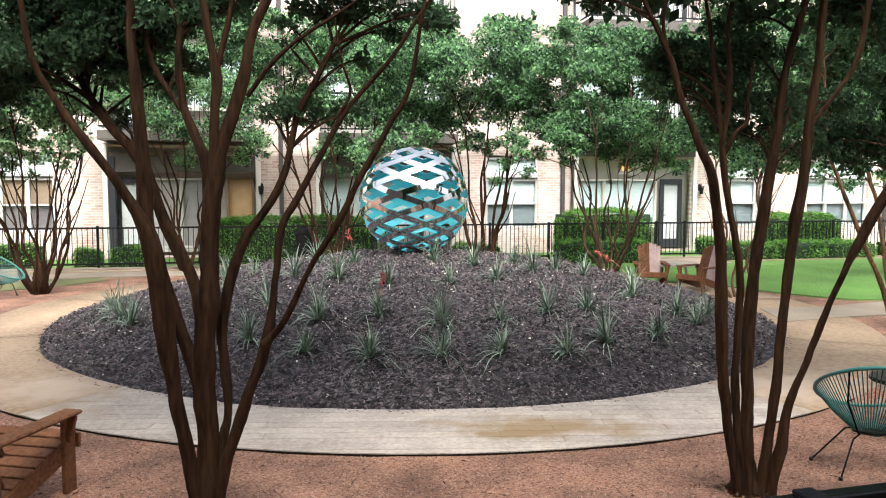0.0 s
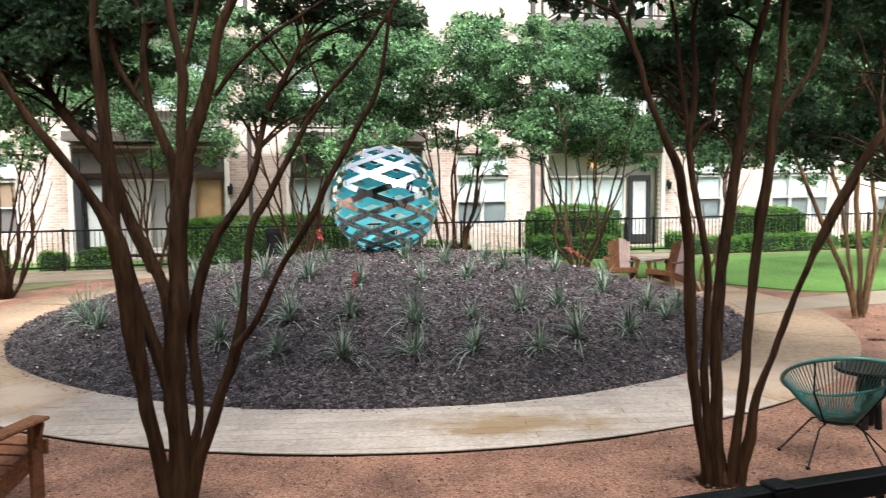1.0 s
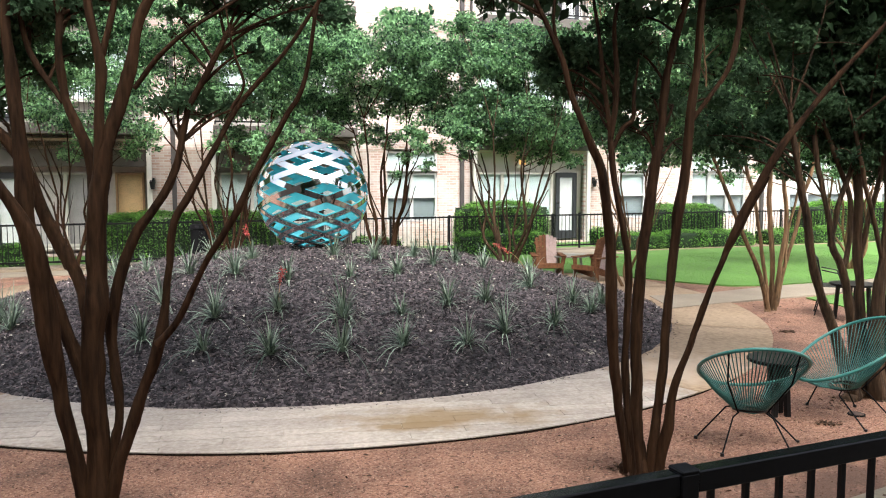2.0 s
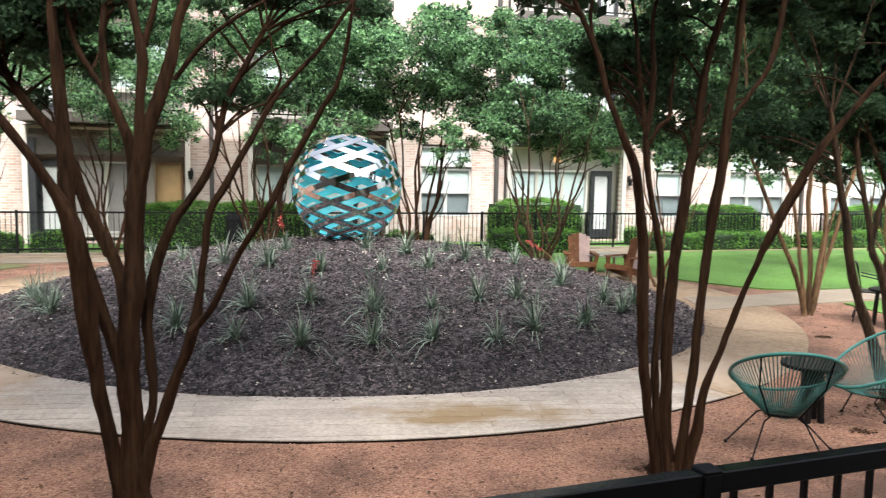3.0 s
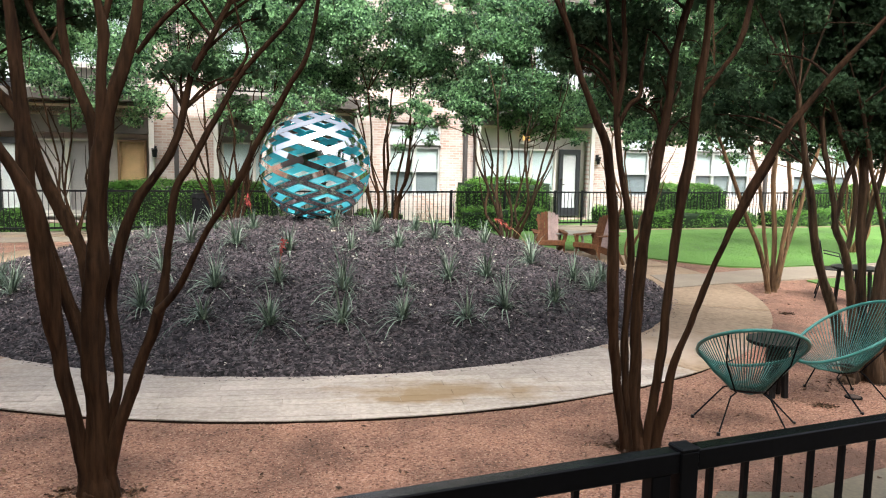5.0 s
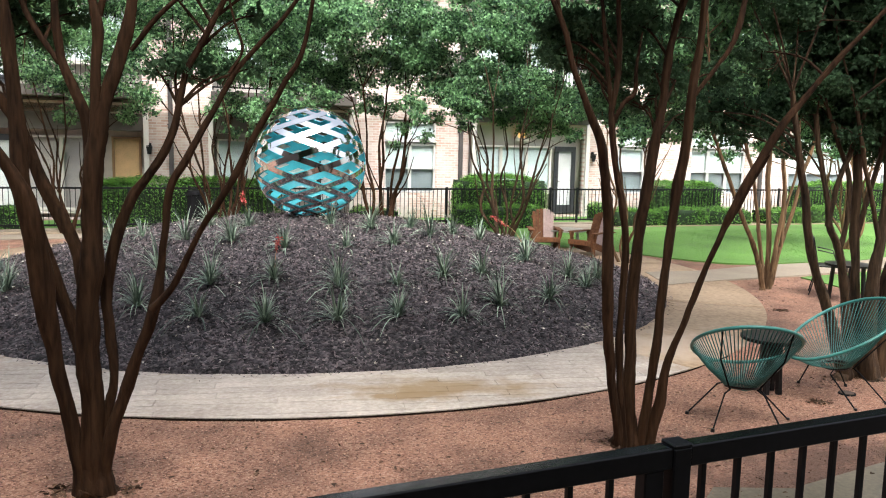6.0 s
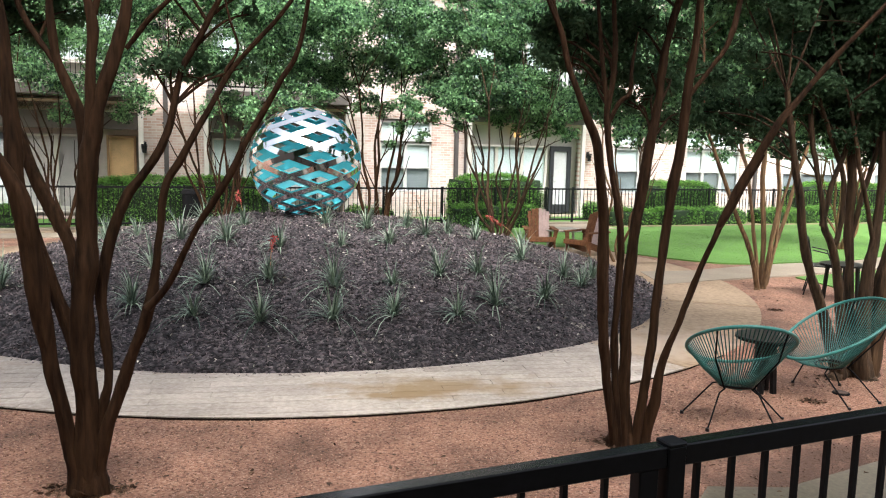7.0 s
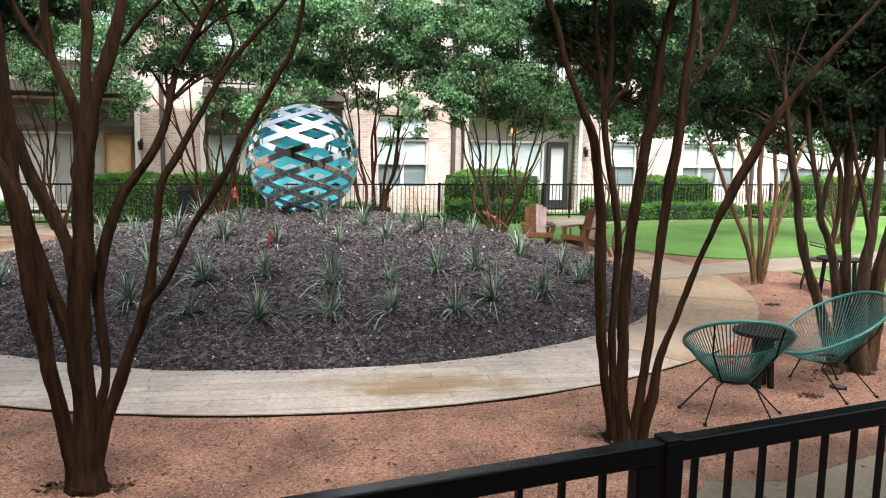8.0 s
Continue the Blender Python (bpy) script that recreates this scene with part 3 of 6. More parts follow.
limb(tree, [(-0.05, -0.0, 0.18, 0.052), (-0.08, -0.02, 0.38, 0.044), (-0.15, -0.06, 0.85, 0.043), (-0.19, -0.11, 1.31, 0.059), (-0.23, -0.15, 1.72, 0.053), (-0.28, -0.17, 1.89, 0.040), (-0.38, -0.19, 2.08, 0.030), (-0.64, -0.23, 2.46, 0.025), (-0.81, -0.26, 2.75, 0.020), (-0.86, -0.29, 3.05, 0.016), (-0.911, -0.328, 3.394, 0.013), (-0.969, -0.372, 3.787, 0.007)])
limb(tree, [(-0.01, 0.02, 0.83, 0.043), (-0.09, 0.03, 1.08, 0.047), (-0.21, 0.04, 1.43, 0.040), (-0.32, 0.05, 1.84, 0.047), (-0.34, 0.06, 2.08, 0.047), (-0.36, 0.07, 2.36, 0.038), (-0.4, 0.09, 2.87, 0.030), (-0.41, 0.1, 3.2, 0.023), (-0.491, 0.111, 3.549, 0.018), (-0.515, 0.123, 3.948, 0.012)])
limb(tree, [(-0.03, 0.16, 1.12, 0.041), (-0.1, 0.21, 1.46, 0.035), (-0.21, 0.25, 1.67, 0.038), (-0.31, 0.28, 1.88, 0.039), (-0.4, 0.32, 2.12, 0.036), (-0.52, 0.35, 2.32, 0.037), (-0.69, 0.38, 2.5, 0.034), (-0.85, 0.41, 2.74, 0.028), (-1.0, 0.47, 3.07, 0.021), (-1.143, 0.527, 3.384, 0.017), (-1.306, 0.592, 3.744, 0.011)])
limb(tree, [(0.02, 0.0, 0.14, 0.081), (0.02, 0.0, 0.52, 0.072), (0.01, 0.0, 0.8, 0.074), (0.02, 0.0, 1.15, 0.076), (0.05, 0.0, 1.43, 0.064), (0.06, 0.0, 1.71, 0.057), (0.08, 0.0, 1.98, 0.051), (0.11, 0.0, 2.15, 0.046), (0.14, 0.0, 2.29, 0.040), (0.22, 0.0, 2.52, 0.040), (0.29, 0.0, 2.75, 0.037), (0.35, 0.0, 2.98, 0.033), (0.45, 0.0, 3.21, 0.031), (0.59, 0.0, 3.531, 0.024), (0.749, 0.0, 3.898, 0.016)])
limb(tree, [(0.04, 0.1, 1.77, 0.034), (0.04, 0.12, 2.03, 0.037), (0.01, 0.14, 2.24, 0.034), (-0.06, 0.15, 2.41, 0.029), (-0.13, 0.16, 2.6, 0.025), (-0.15, 0.17, 2.85, 0.024), (-0.15, 0.19, 3.05, 0.021), (-0.21, 0.2, 3.26, 0.016), (-0.306, 0.216, 3.596, 0.013), (-0.416, 0.234, 3.98, 0.007)])
limb(tree, [(-0.13, 0.16, 2.55, 0.019), (-0.25, 0.17, 2.72, 0.018), (-0.33, 0.18, 2.88, 0.016), (-0.37, 0.19, 3.12, 0.013), (-0.427, 0.204, 3.465, 0.011), (-0.493, 0.221, 3.859, 0.006)])
limb(tree, [(0.08, 0.0, 1.78, 0.030), (0.09, 0.0, 2.05, 0.036), (0.1, 0.0, 2.25, 0.036), (0.11, 0.0, 2.49, 0.033), (0.13, 0.0, 2.75, 0.033), (0.1, 0.0, 2.92, 0.028), (0.06, 0.0, 3.15, 0.024), (0.0, 0.0, 3.495, 0.019), (-0.069, 0.0, 3.889, 0.012)])
limb(tree, [(0.14, 0.0, 2.8, 0.021), (0.2, 0.0, 3.02, 0.018), (0.24, 0.0, 3.21, 0.015)])
limb(tree, [(0.34, -0.16, 2.6, 0.015), (0.49, -0.17, 2.78, 0.013), (0.65, -0.18, 2.92, 0.012), (0.87, -0.19, 3.06, 0.008), (1.165, -0.203, 3.248, 0.006), (1.502, -0.219, 3.462, 0.004)])
limb(tree, [(0.08, 0.0, 0.19, 0.042), (0.11, 0.03, 0.51, 0.031), (0.14, 0.05, 0.72, 0.027), (0.1, 0.1, 1.14, 0.033), (0.11, 0.12, 1.34, 0.033), (0.22, 0.15, 1.73, 0.031), (0.34, 0.17, 1.91, 0.028), (0.45, 0.19, 2.08, 0.028), (0.51, 0.21, 2.29, 0.024), (0.55, 0.23, 2.5, 0.021), (0.66, 0.25, 2.72, 0.019), (0.78, 0.27, 2.96, 0.016)])
limb(tree, [(0.09, -0.0, 0.18, 0.046), (0.17, -0.01, 0.49, 0.041), (0.28, -0.02, 0.81, 0.036), (0.41, -0.03, 1.16, 0.035), (0.44, -0.04, 1.37, 0.023), (0.47, -0.05, 1.61, 0.020), (0.51, -0.05, 1.85, 0.023), (0.62, -0.06, 2.03, 0.023), (0.72, -0.07, 2.22, 0.020), (0.88, -0.08, 2.5, 0.017), (1.16, -0.09, 2.81, 0.013), (1.31, -0.1, 3.03, 0.012), (1.507, -0.113, 3.319, 0.010), (1.732, -0.128, 3.649, 0.005)])
limb(tree, [(0.41, -0.12, 1.15, 0.028), (0.54, -0.14, 1.3, 0.025), (0.65, -0.17, 1.52, 0.021), (0.74, -0.2, 1.69, 0.021), (0.87, -0.22, 1.89, 0.021), (1.01, -0.26, 2.15, 0.018), (1.17, -0.3, 2.43, 0.015), (1.28, -0.33, 2.61, 0.014), (1.35, -0.39, 3.0, 0.010), (1.411, -0.442, 3.341, 0.007), (1.481, -0.502, 3.73, 0.004)])
limb(tree, [(0.86, -0.08, 2.5, 0.012), (0.93, -0.08, 2.63, 0.010), (0.88, -0.09, 2.81, 0.008), (0.85, -0.09, 3.0, 0.007), (0.795, -0.09, 3.346, 0.006), (0.733, -0.09, 3.741, 0.004)])
blobs = [(-1.34, 0.62, 3.17, 0.34), (-1.12, 0.73, 3.23, 0.34), (-0.73, 0.43, 3.1, 0.28), (-1.26, 0.59, 2.91, 0.24), (-1.08, 0.86, 2.95, 0.21), (-0.8, 0.86, 2.99, 0.18), (-0.4, 0.32, 3.15, 0.23), (-0.16, 0.38, 3.21, 0.18), (-1.27, 0.27, 2.89, 0.27), (0.12, 0.54, 3.3, 0.17), (0.49, 0.25, 3.1, 0.07), (0.43, 0.55, 3.03, 0.04), (0.62, 0.68, 3.3, 0.14), (0.95, 0.42, 3.24, 0.15), (1.23, 0.7, 3.32, 0.16), (1.42, 0.64, 3.25, 0.12), (0.5, 0.25, 2.56, 0.12), (0.58, 0.62, 2.61, 0.13), (0.34, 0.41, 2.57, 0.07), (0.76, 0.52, 2.57, 0.09), (0.94, 0.43, 2.59, 0.08), (-1.13, 0.71, 3.79, 0.69), (-0.13, 0.54, 3.77, 0.62), (0.89, 0.34, 3.67, 0.55)]
blobs += [(-1.1, 0.5, 3.02, 0.26), (-0.73, 0.26, 2.94, 0.2), (-1.39, 0.54, 2.75, 0.18), (-0.57, 0.49, 3.07, 0.21), (-0.41, 0.65, 3.12, 0.15), (-0.08, 0.32, 3.15, 0.16), (-0.69, 0.39, 2.81, 0.13)]
blobs += [(-1.3, 0.5, 2.9, 0.18), (-0.88, 0.53, 2.92, 0.13), (-0.58, 0.53, 3.15, 0.18), (-0.25, 0.53, 3.2, 0.15), (0.12, 0.5, 3.26, 0.09), (0.85, 0.53, 3.22, 0.1), (1.12, 0.53, 3.12, 0.11), (1.4, 0.53, 3.15, 0.13), (0.95, 0.5, 2.92, 0.07), (0.5, 0.5, 2.57, 0.09)]
blobs += [(-0.71, 0.68, 2.88, 0.17), (-0.45, 0.68, 2.8, 0.14), (-0.19, 0.68, 2.92, 0.13), (-0.75, 0.68, 2.54, 0.1)]
# the second, unseen mass stands far left to shade the path there
blobs += overhead_shade((-0.4, 0.6), 1.7, 12, 1, 4.1) + overhead_shade((-3.2, 1.2), 1.7, 12, 9, 4.4)
twigs(tree, blobs, rng)
crown(tree, blobs, 9500, 0.047, M_LEAF, 21, 0.4, 15, high=3.65)

tree = thing("crape_myrtle", (2.1, 5.17, 0), "tall crape myrtle with five dark brown stems in gravel", "tree", "courtyard trees")
limb(tree, [(-0.02, 0.05, 0.02, 0.12), (-0.01, 0.05, 0.1, 0.085), (0.0, 0.05, 0.18, 0.05), (0.0, 0.05, 0.26, 0.015)])
limb(tree, [(-0.09, -0.0, 0.01, 0.042), (-0.15, -0.02, 0.29, 0.033), (-0.2, -0.03, 0.57, 0.032), (-0.24, -0.05, 0.85, 0.037), (-0.28, -0.08, 1.3, 0.039), (-0.31, -0.1, 1.75, 0.033), (-0.38, -0.13, 2.15, 0.033), (-0.44, -0.14, 2.3, 0.028), (-0.52, -0.15, 2.48, 0.023), (-0.6, -0.16, 2.65, 0.02), (-0.68, -0.18, 2.89, 0.018), (-0.81, -0.19, 3.15, 0.015), (-0.966, -0.202, 3.463, 0.012), (-1.145, -0.216, 3.82, 0.007)])
limb(tree, [(-0.68, -0.18, 2.88, 0.013), (-0.73, -0.19, 3.07, 0.011), (-0.72, -0.2, 3.27, 0.01)])
limb(tree, [(-0.07, 0.0, 0.05, 0.039), (-0.1, 0.01, 0.36, 0.028), (-0.13, 0.02, 0.67, 0.027), (-0.13, 0.03, 0.98, 0.027), (-0.11, 0.04, 1.21, 0.024), (-0.11, 0.04, 1.44, 0.027), (-0.14, 0.05, 1.67, 0.024), (-0.19, 0.06, 1.93, 0.024), (-0.23, 0.06, 2.16, 0.026), (-0.25, 0.07, 2.31, 0.026), (-0.26, 0.08, 2.49, 0.019), (-0.32, 0.09, 2.94, 0.013), (-0.36, 0.1, 3.23, 0.011), (-0.408, 0.112, 3.577, 0.009), (-0.462, 0.126, 3.973, 0.005)])
limb(tree, [(-0.24, 0.07, 2.29, 0.016), (-0.17, 0.07, 2.44, 0.016), (-0.09, 0.08, 2.51, 0.015), (-0.08, 0.08, 2.68, 0.011), (-0.04, 0.09, 2.92, 0.005)])
limb(tree, [(-0.24, 0.07, 2.38, 0.019), (-0.21, 0.08, 2.6, 0.021), (-0.21, 0.09, 2.86, 0.019), (-0.23, 0.09, 3.12, 0.016), (-0.2, 0.1, 3.34, 0.014), (-0.153, 0.116, 3.686, 0.011), (-0.099, 0.134, 4.082, 0.007)])
limb(tree, [(-0.02, 0.0, 0.01, 0.051), (-0.04, 0.02, 0.36, 0.045), (-0.04, 0.04, 0.67, 0.039), (-0.04, 0.06, 1.05, 0.041), (0.0, 0.09, 1.51, 0.038), (0.08, 0.12, 2.0, 0.038), (0.11, 0.13, 2.23, 0.038), (0.15, 0.15, 2.46, 0.033), (0.18, 0.17, 2.76, 0.031), (0.24, 0.18, 3.03, 0.028), (0.33, 0.2, 3.33, 0.026), (0.43, 0.222, 3.665, 0.021), (0.545, 0.248, 4.047, 0.013)])
limb(tree, [(0.06, 0.0, 0.01, 0.046), (0.08, 0.0, 0.29, 0.039), (0.11, 0.0, 0.52, 0.036), (0.15, 0.0, 1.06, 0.033), (0.2, 0.0, 1.63, 0.032), (0.22, 0.0, 1.82, 0.035), (0.26, 0.0, 2.08, 0.035), (0.29, 0.0, 2.56, 0.03), (0.33, 0.0, 2.85, 0.027), (0.36, 0.0, 3.28, 0.025), (0.384, 0.0, 3.629, 0.02), (0.412, 0.0, 4.028, 0.013)])
limb(tree, [(0.29, 0.0, 2.47, 0.019), (0.43, 0.0, 2.67, 0.019), (0.53, 0.0, 2.81, 0.019), (0.6, 0.0, 3.0, 0.022), (0.64, 0.0, 3.25, 0.02), (0.695, 0.0, 3.596, 0.016), (0.758, 0.0, 3.991, 0.01)])
limb(tree, [(0.11, -0.0, 0.01, 0.046), (0.17, -0.03, 0.34, 0.042), (0.2, -0.05, 0.62, 0.03), (0.29, -0.08, 0.93, 0.025), (0.36, -0.1, 1.16, 0.024), (0.48, -0.14, 1.54, 0.022), (0.53, -0.17, 1.69, 0.027), (0.64, -0.19, 1.91, 0.027), (0.73, -0.21, 2.1, 0.027), (0.83, -0.23, 2.31, 0.027), (0.96, -0.24, 2.48, 0.022), (1.13, -0.26, 2.7, 0.02), (1.3, -0.28, 2.9, 0.017), (1.49, -0.3, 3.11, 0.015), (1.68, -0.32, 3.31, 0.01), (1.92, -0.345, 3.563, 0.008), (2.195, -0.374, 3.852, 0.005)])
limb(tree, [(0.44, -0.15, 1.47, 0.005), (0.48, -0.16, 1.55, 0.013), (0.6, -0.18, 1.79, 0.018), (0.7, -0.2, 1.98, 0.016), (0.75, -0.21, 2.11, 0.016)])
blobs = [(-0.5, 0.66, 2.95, 0.18), (-0.27, 0.8, 3.01, 0.23), (-0.16, 0.51, 2.88, 0.21), (0.0, 0.46, 3.04, 0.21), (0.17, 0.56, 2.77, 0.2), (0.11, 0.89, 3.36, 0.22), (0.51, 0.92, 2.64, 0.18), (0.48, 0.73, 3.05, 0.13), (0.94, 0.84, 3.4, 0.16), (1.0, 0.56, 2.89, 0.13), (0.65, 0.38, 2.71, 0.12), (0.58, 0.72, 2.42, 0.12), (1.04, 0.67, 3.4, 0.2), (-1.19, 0.55, 3.43, 0.11), (-1.04, 0.46, 3.37, 0.11), (-0.42, 0.57, 2.75, 0.11), (0.16, 0.61, 2.45, 0.07), (-0.65, 0.49, 3.86, 0.56), (0.15, 0.5, 3.9, 0.67), (0.8, 0.61, 3.81, 0.57)]
blobs += [(-0.33, 0.6, 2.96, 0.22), (-0.14, 0.6, 2.68, 0.14), (-0.5, 0.6, 2.82, 0.16), (0.06, 0.6, 2.52, 0.12), (0.3, 0.6, 2.55, 0.1)]
blobs += overhead_shade((0.2, 0.9), 1.9, 5, 2)
twigs(tree, blobs, rng)
crown(tree, blobs, 9500, 0.047, M_LEAF, 22, 0.4, 15, high=3.65)

tree_bark = M_BARK_MID
tree = thing("crape_myrtle", (5.0, 6.75, 0), "crape myrtle with a thick cluster of tan stems beside teal chairs", "tree", "courtyard trees")
limb(tree, [(-0.22, -0.05, 0.07, 0.069), (-0.46, -0.08, 0.66, 0.044), (-0.62, -0.09, 1.04, 0.041), (-0.73, -0.11, 1.43, 0.039), (-0.8, -0.12, 1.77, 0.039), (-0.86, -0.13, 1.98, 0.036), (-0.93, -0.15, 2.25, 0.031), (-1.03, -0.17, 2.67, 0.026)])
limb(tree, [(-0.09, 0.03, 0.04, 0.070), (-0.19, 0.04, 0.63, 0.045), (-0.25, 0.05, 1.01, 0.039), (-0.32, 0.05, 1.26, 0.039), (-0.41, 0.06, 1.45, 0.034), (-0.46, 0.06, 1.71, 0.027), (-0.54, 0.07, 2.03, 0.027), (-0.63, 0.08, 2.49, 0.024)])
limb(tree, [(-0.31, 0.05, 1.2, 0.030), (-0.24, 0.06, 1.5, 0.030), (-0.26, 0.07, 1.93, 0.026), (-0.39, 0.07, 2.24, 0.022), (-0.52, 0.08, 2.55, 0.019)])
limb(tree, [(0.02, 0.05, 0.02, 0.078), (-0.03, 0.07, 0.34, 0.066), (-0.07, 0.09, 0.84, 0.045), (-0.11, 0.11, 1.39, 0.043), (-0.13, 0.13, 1.93, 0.039), (-0.15, 0.16, 2.56, 0.034)])
limb(tree, [(0.05, -0.03, 0.02, 0.106), (0.01, -0.03, 0.42, 0.096), (-0.0, -0.05, 0.97, 0.062), (0.04, -0.05, 1.4, 0.044), (0.06, -0.06, 1.83, 0.039), (0.01, -0.08, 2.35, 0.031)])
limb(tree, [(0.17, 0.03, -0.0, 0.085), (0.21, 0.03, 0.43, 0.080), (0.22, 0.05, 0.96, 0.061), (0.3, 0.05, 1.39, 0.050), (0.41, 0.06, 1.83, 0.045), (0.53, 0.08, 2.47, 0.039)])
limb(tree, [(-0.1, 0.11, 1.33, 0.022), (-0.01, 0.12, 1.71, 0.025), (0.11, 0.14, 2.14, 0.022), (0.18, 0.16, 2.62, 0.018)])
limb(tree, [(0.05, -0.05, 1.24, 0.025), (-0.08, -0.06, 1.67, 0.025), (-0.21, -0.07, 2.09, 0.022), (-0.35, -0.08, 2.6, 0.018)])
limb(tree, [(-0.43, 0.06, 1.45, 0.024), (-0.37, 0.06, 1.87, 0.024), (-0.25, 0.07, 2.19, 0.022), (-0.12, 0.08, 2.61, 0.018)])
blobs = [(-0.25, 0.78, 3.26, 0.48), (0.08, 0.45, 3.23, 0.52), (-0.01, 0.09, 2.67, 0.34), (-0.59, 0.08, 2.7, 0.28), (-0.82, 0.3, 2.97, 0.29), (-1.19, -0.0, 3.3, 0.18), (-0.28, -0.01, 2.29, 0.17), (0.35, 0.37, 2.31, 0.26), (-1.01, -0.14, 3.4, 0.2), (-0.33, 0.33, 2.94, 0.38), (0.04, 0.18, 3.4, 0.44), (0.11, 0.6, 2.76, 0.36), (-0.46, 0.65, 2.63, 0.23), (0.41, 0.58, 2.98, 0.4), (-0.28, 0.58, 3.5, 0.4), (-0.32, 0.2, 2.45, 0.18), (0.38, 0.55, 2.17, 0.17), (-0.12, 0.16, 2.22, 0.12), (0.42, 0.44, 2.48, 0.26), (-0.43, 0.14, 3.88, 0.75), (0.58, 0.28, 3.02, 0.76), (0.29, -0.18, 3.74, 0.71)]
blobs += [(-1.65, 0.25, 2.5, 0.2), (-1.34, 0.25, 2.58, 0.26), (-1.0, 0.25, 2.36, 0.24), (-1.45, 0.25, 2.3, 0.16), (-0.87, 0.25, 2.55, 0.28), (-0.7, 0.25, 2.2, 0.16), (-0.62, 0.25, 3.05, 0.22), (-0.17, 0.25, 3.2, 0.4), (0.11, 0.25, 2.75, 0.36), (0.16, 0.25, 2.35, 0.15), (-0.34, 0.25, 2.47, 0.22), (0.3, 0.3, 2.6, 0.35), (0.55, 0.2, 2.2, 0.15)]
blobs += overhead_shade((0.3, 0.0), 2.1, 14, 3)
twigs(tree, blobs, rng)
crown(tree, blobs, 7500, 0.055, M_LEAF, 23, 0.4, 14, high=3.65)


def plain_tree(at, label, n, spread, top, r, blobs, seed, bark, density=3400, size=0.078, leaf=None, lean=(0, 0)):
    global tree_bark
    tree_bark = bark
    ob = thing("crape_myrtle", (*at, 0), label, "tree", "courtyard trees")
    auto_stems(ob, n, spread, top, r, seed, lean)
    g = np.random.RandomState(seed + 100)
    twigs(ob, blobs, g, 0.014)
    crown(ob, blobs, density, size, leaf or M_LEAF_FAR, seed + 50, 0.36, 13, high=5.79)
    return ob


tree_bark = M_BARK_TAN
tree = thing("crape_myrtle", (6.81, 11.6, 0), "slender crape myrtle with tan stems in gravel by the walkway", "tree", "courtyard trees")
limb(tree, [(-0.2, -0.22, 0.04, 0.041), (-0.36, -0.25, 0.56, 0.037), (-0.67, -0.29, 1.18, 0.033), (-0.96, -0.33, 1.79, 0.032), (-1.16, -0.36, 2.21, 0.028), (-1.32, -0.39, 2.62, 0.026), (-1.48, -0.47, 3.84, 0.015), (-1.525, -0.493, 4.186, 0.013), (-1.577, -0.519, 4.582, 0.008)])
limb(tree, [(0.06, 0.17, -0.03, 0.042), (-0.04, 0.2, 0.59, 0.035), (-0.15, 0.24, 1.32, 0.031), (-0.24, 0.27, 1.86, 0.031), (-0.39, 0.29, 2.36, 0.027), (-0.65, 0.38, 3.94, 0.017), (-0.707, 0.4, 4.285, 0.013), (-0.772, 0.422, 4.679, 0.008)])
limb(tree, [(0.0, 0.0, 0.0, 0.041), (-0.03, 0.0, 0.89, 0.037), (-0.12, 0.0, 1.7, 0.035), (-0.12, 0.0, 2.31, 0.031), (-0.29, 0.0, 3.95, 0.017), (-0.326, 0.0, 4.298, 0.013), (-0.367, 0.0, 4.696, 0.008)])
limb(tree, [(-0.05, -0.13, 0.03, 0.041), (0.01, -0.16, 0.73, 0.035), (0.08, -0.18, 1.44, 0.033), (-0.04, -0.22, 2.31, 0.031), (-0.09, -0.28, 3.92, 0.017), (-0.101, -0.293, 4.27, 0.013), (-0.113, -0.308, 4.669, 0.008)])
limb(tree, [(0.19, 0.22, -0.04, 0.042), (0.32, 0.26, 0.58, 0.036), (0.53, 0.3, 1.23, 0.036), (0.66, 0.33, 1.78, 0.032), (0.83, 0.36, 2.34, 0.029), (1.05, 0.47, 3.97, 0.018), (1.097, 0.493, 4.316, 0.014), (1.15, 0.52, 4.712, 0.009)])
limb(tree, [(0.25, 0.1, 0.65, 0.028), (0.29, 0.12, 1.24, 0.024), (0.44, 0.13, 1.88, 0.020), (0.44, 0.15, 2.5, 0.018), (0.49, 0.19, 3.92, 0.014), (0.502, 0.2, 4.27, 0.012), (0.516, 0.211, 4.669, 0.006)])
blobs = [(-1.0, -0.11, 3.4, 0.5), (0.22, 1.05, 3.18, 0.55), (-0.77, -0.13, 3.83, 0.56), (-0.83, 0.61, 2.76, 0.33), (0.51, 0.54, 2.79, 0.35), (-0.34, 0.66, 2.36, 0.17), (-0.07, 0.26, 2.45, 0.18), (0.43, 0.46, 3.68, 0.59), (-0.7, -0.39, 4.61, 0.98), (-0.2, -0.38, 4.06, 0.6), (-0.41, -0.18, 3.58, 0.56), (-1.04, -0.26, 4.13, 0.55), (0.26, -0.34, 3.25, 0.44), (0.05, -0.29, 3.84, 0.55), (1.08, 0.38, 3.61, 0.58), (-1.43, -0.2, 3.79, 0.44), (-0.45, 1.02, 3.07, 0.43), (-0.2, 0.59, 2.73, 0.31), (0.19, 0.37, 2.28, 0.16), (0.71, 0.63, 2.2, 0.12), (-1.23, -0.08, 2.29, 0.18)]
blobs += overhead_shade((0.2, 0.6), 1.6, 8, 14, 5.0)
twigs(tree, blobs, np.random.RandomState(131), 0.014)
crown(tree, blobs, 3400, 0.078, M_LEAF_FAR, 81, 0.36, 13)
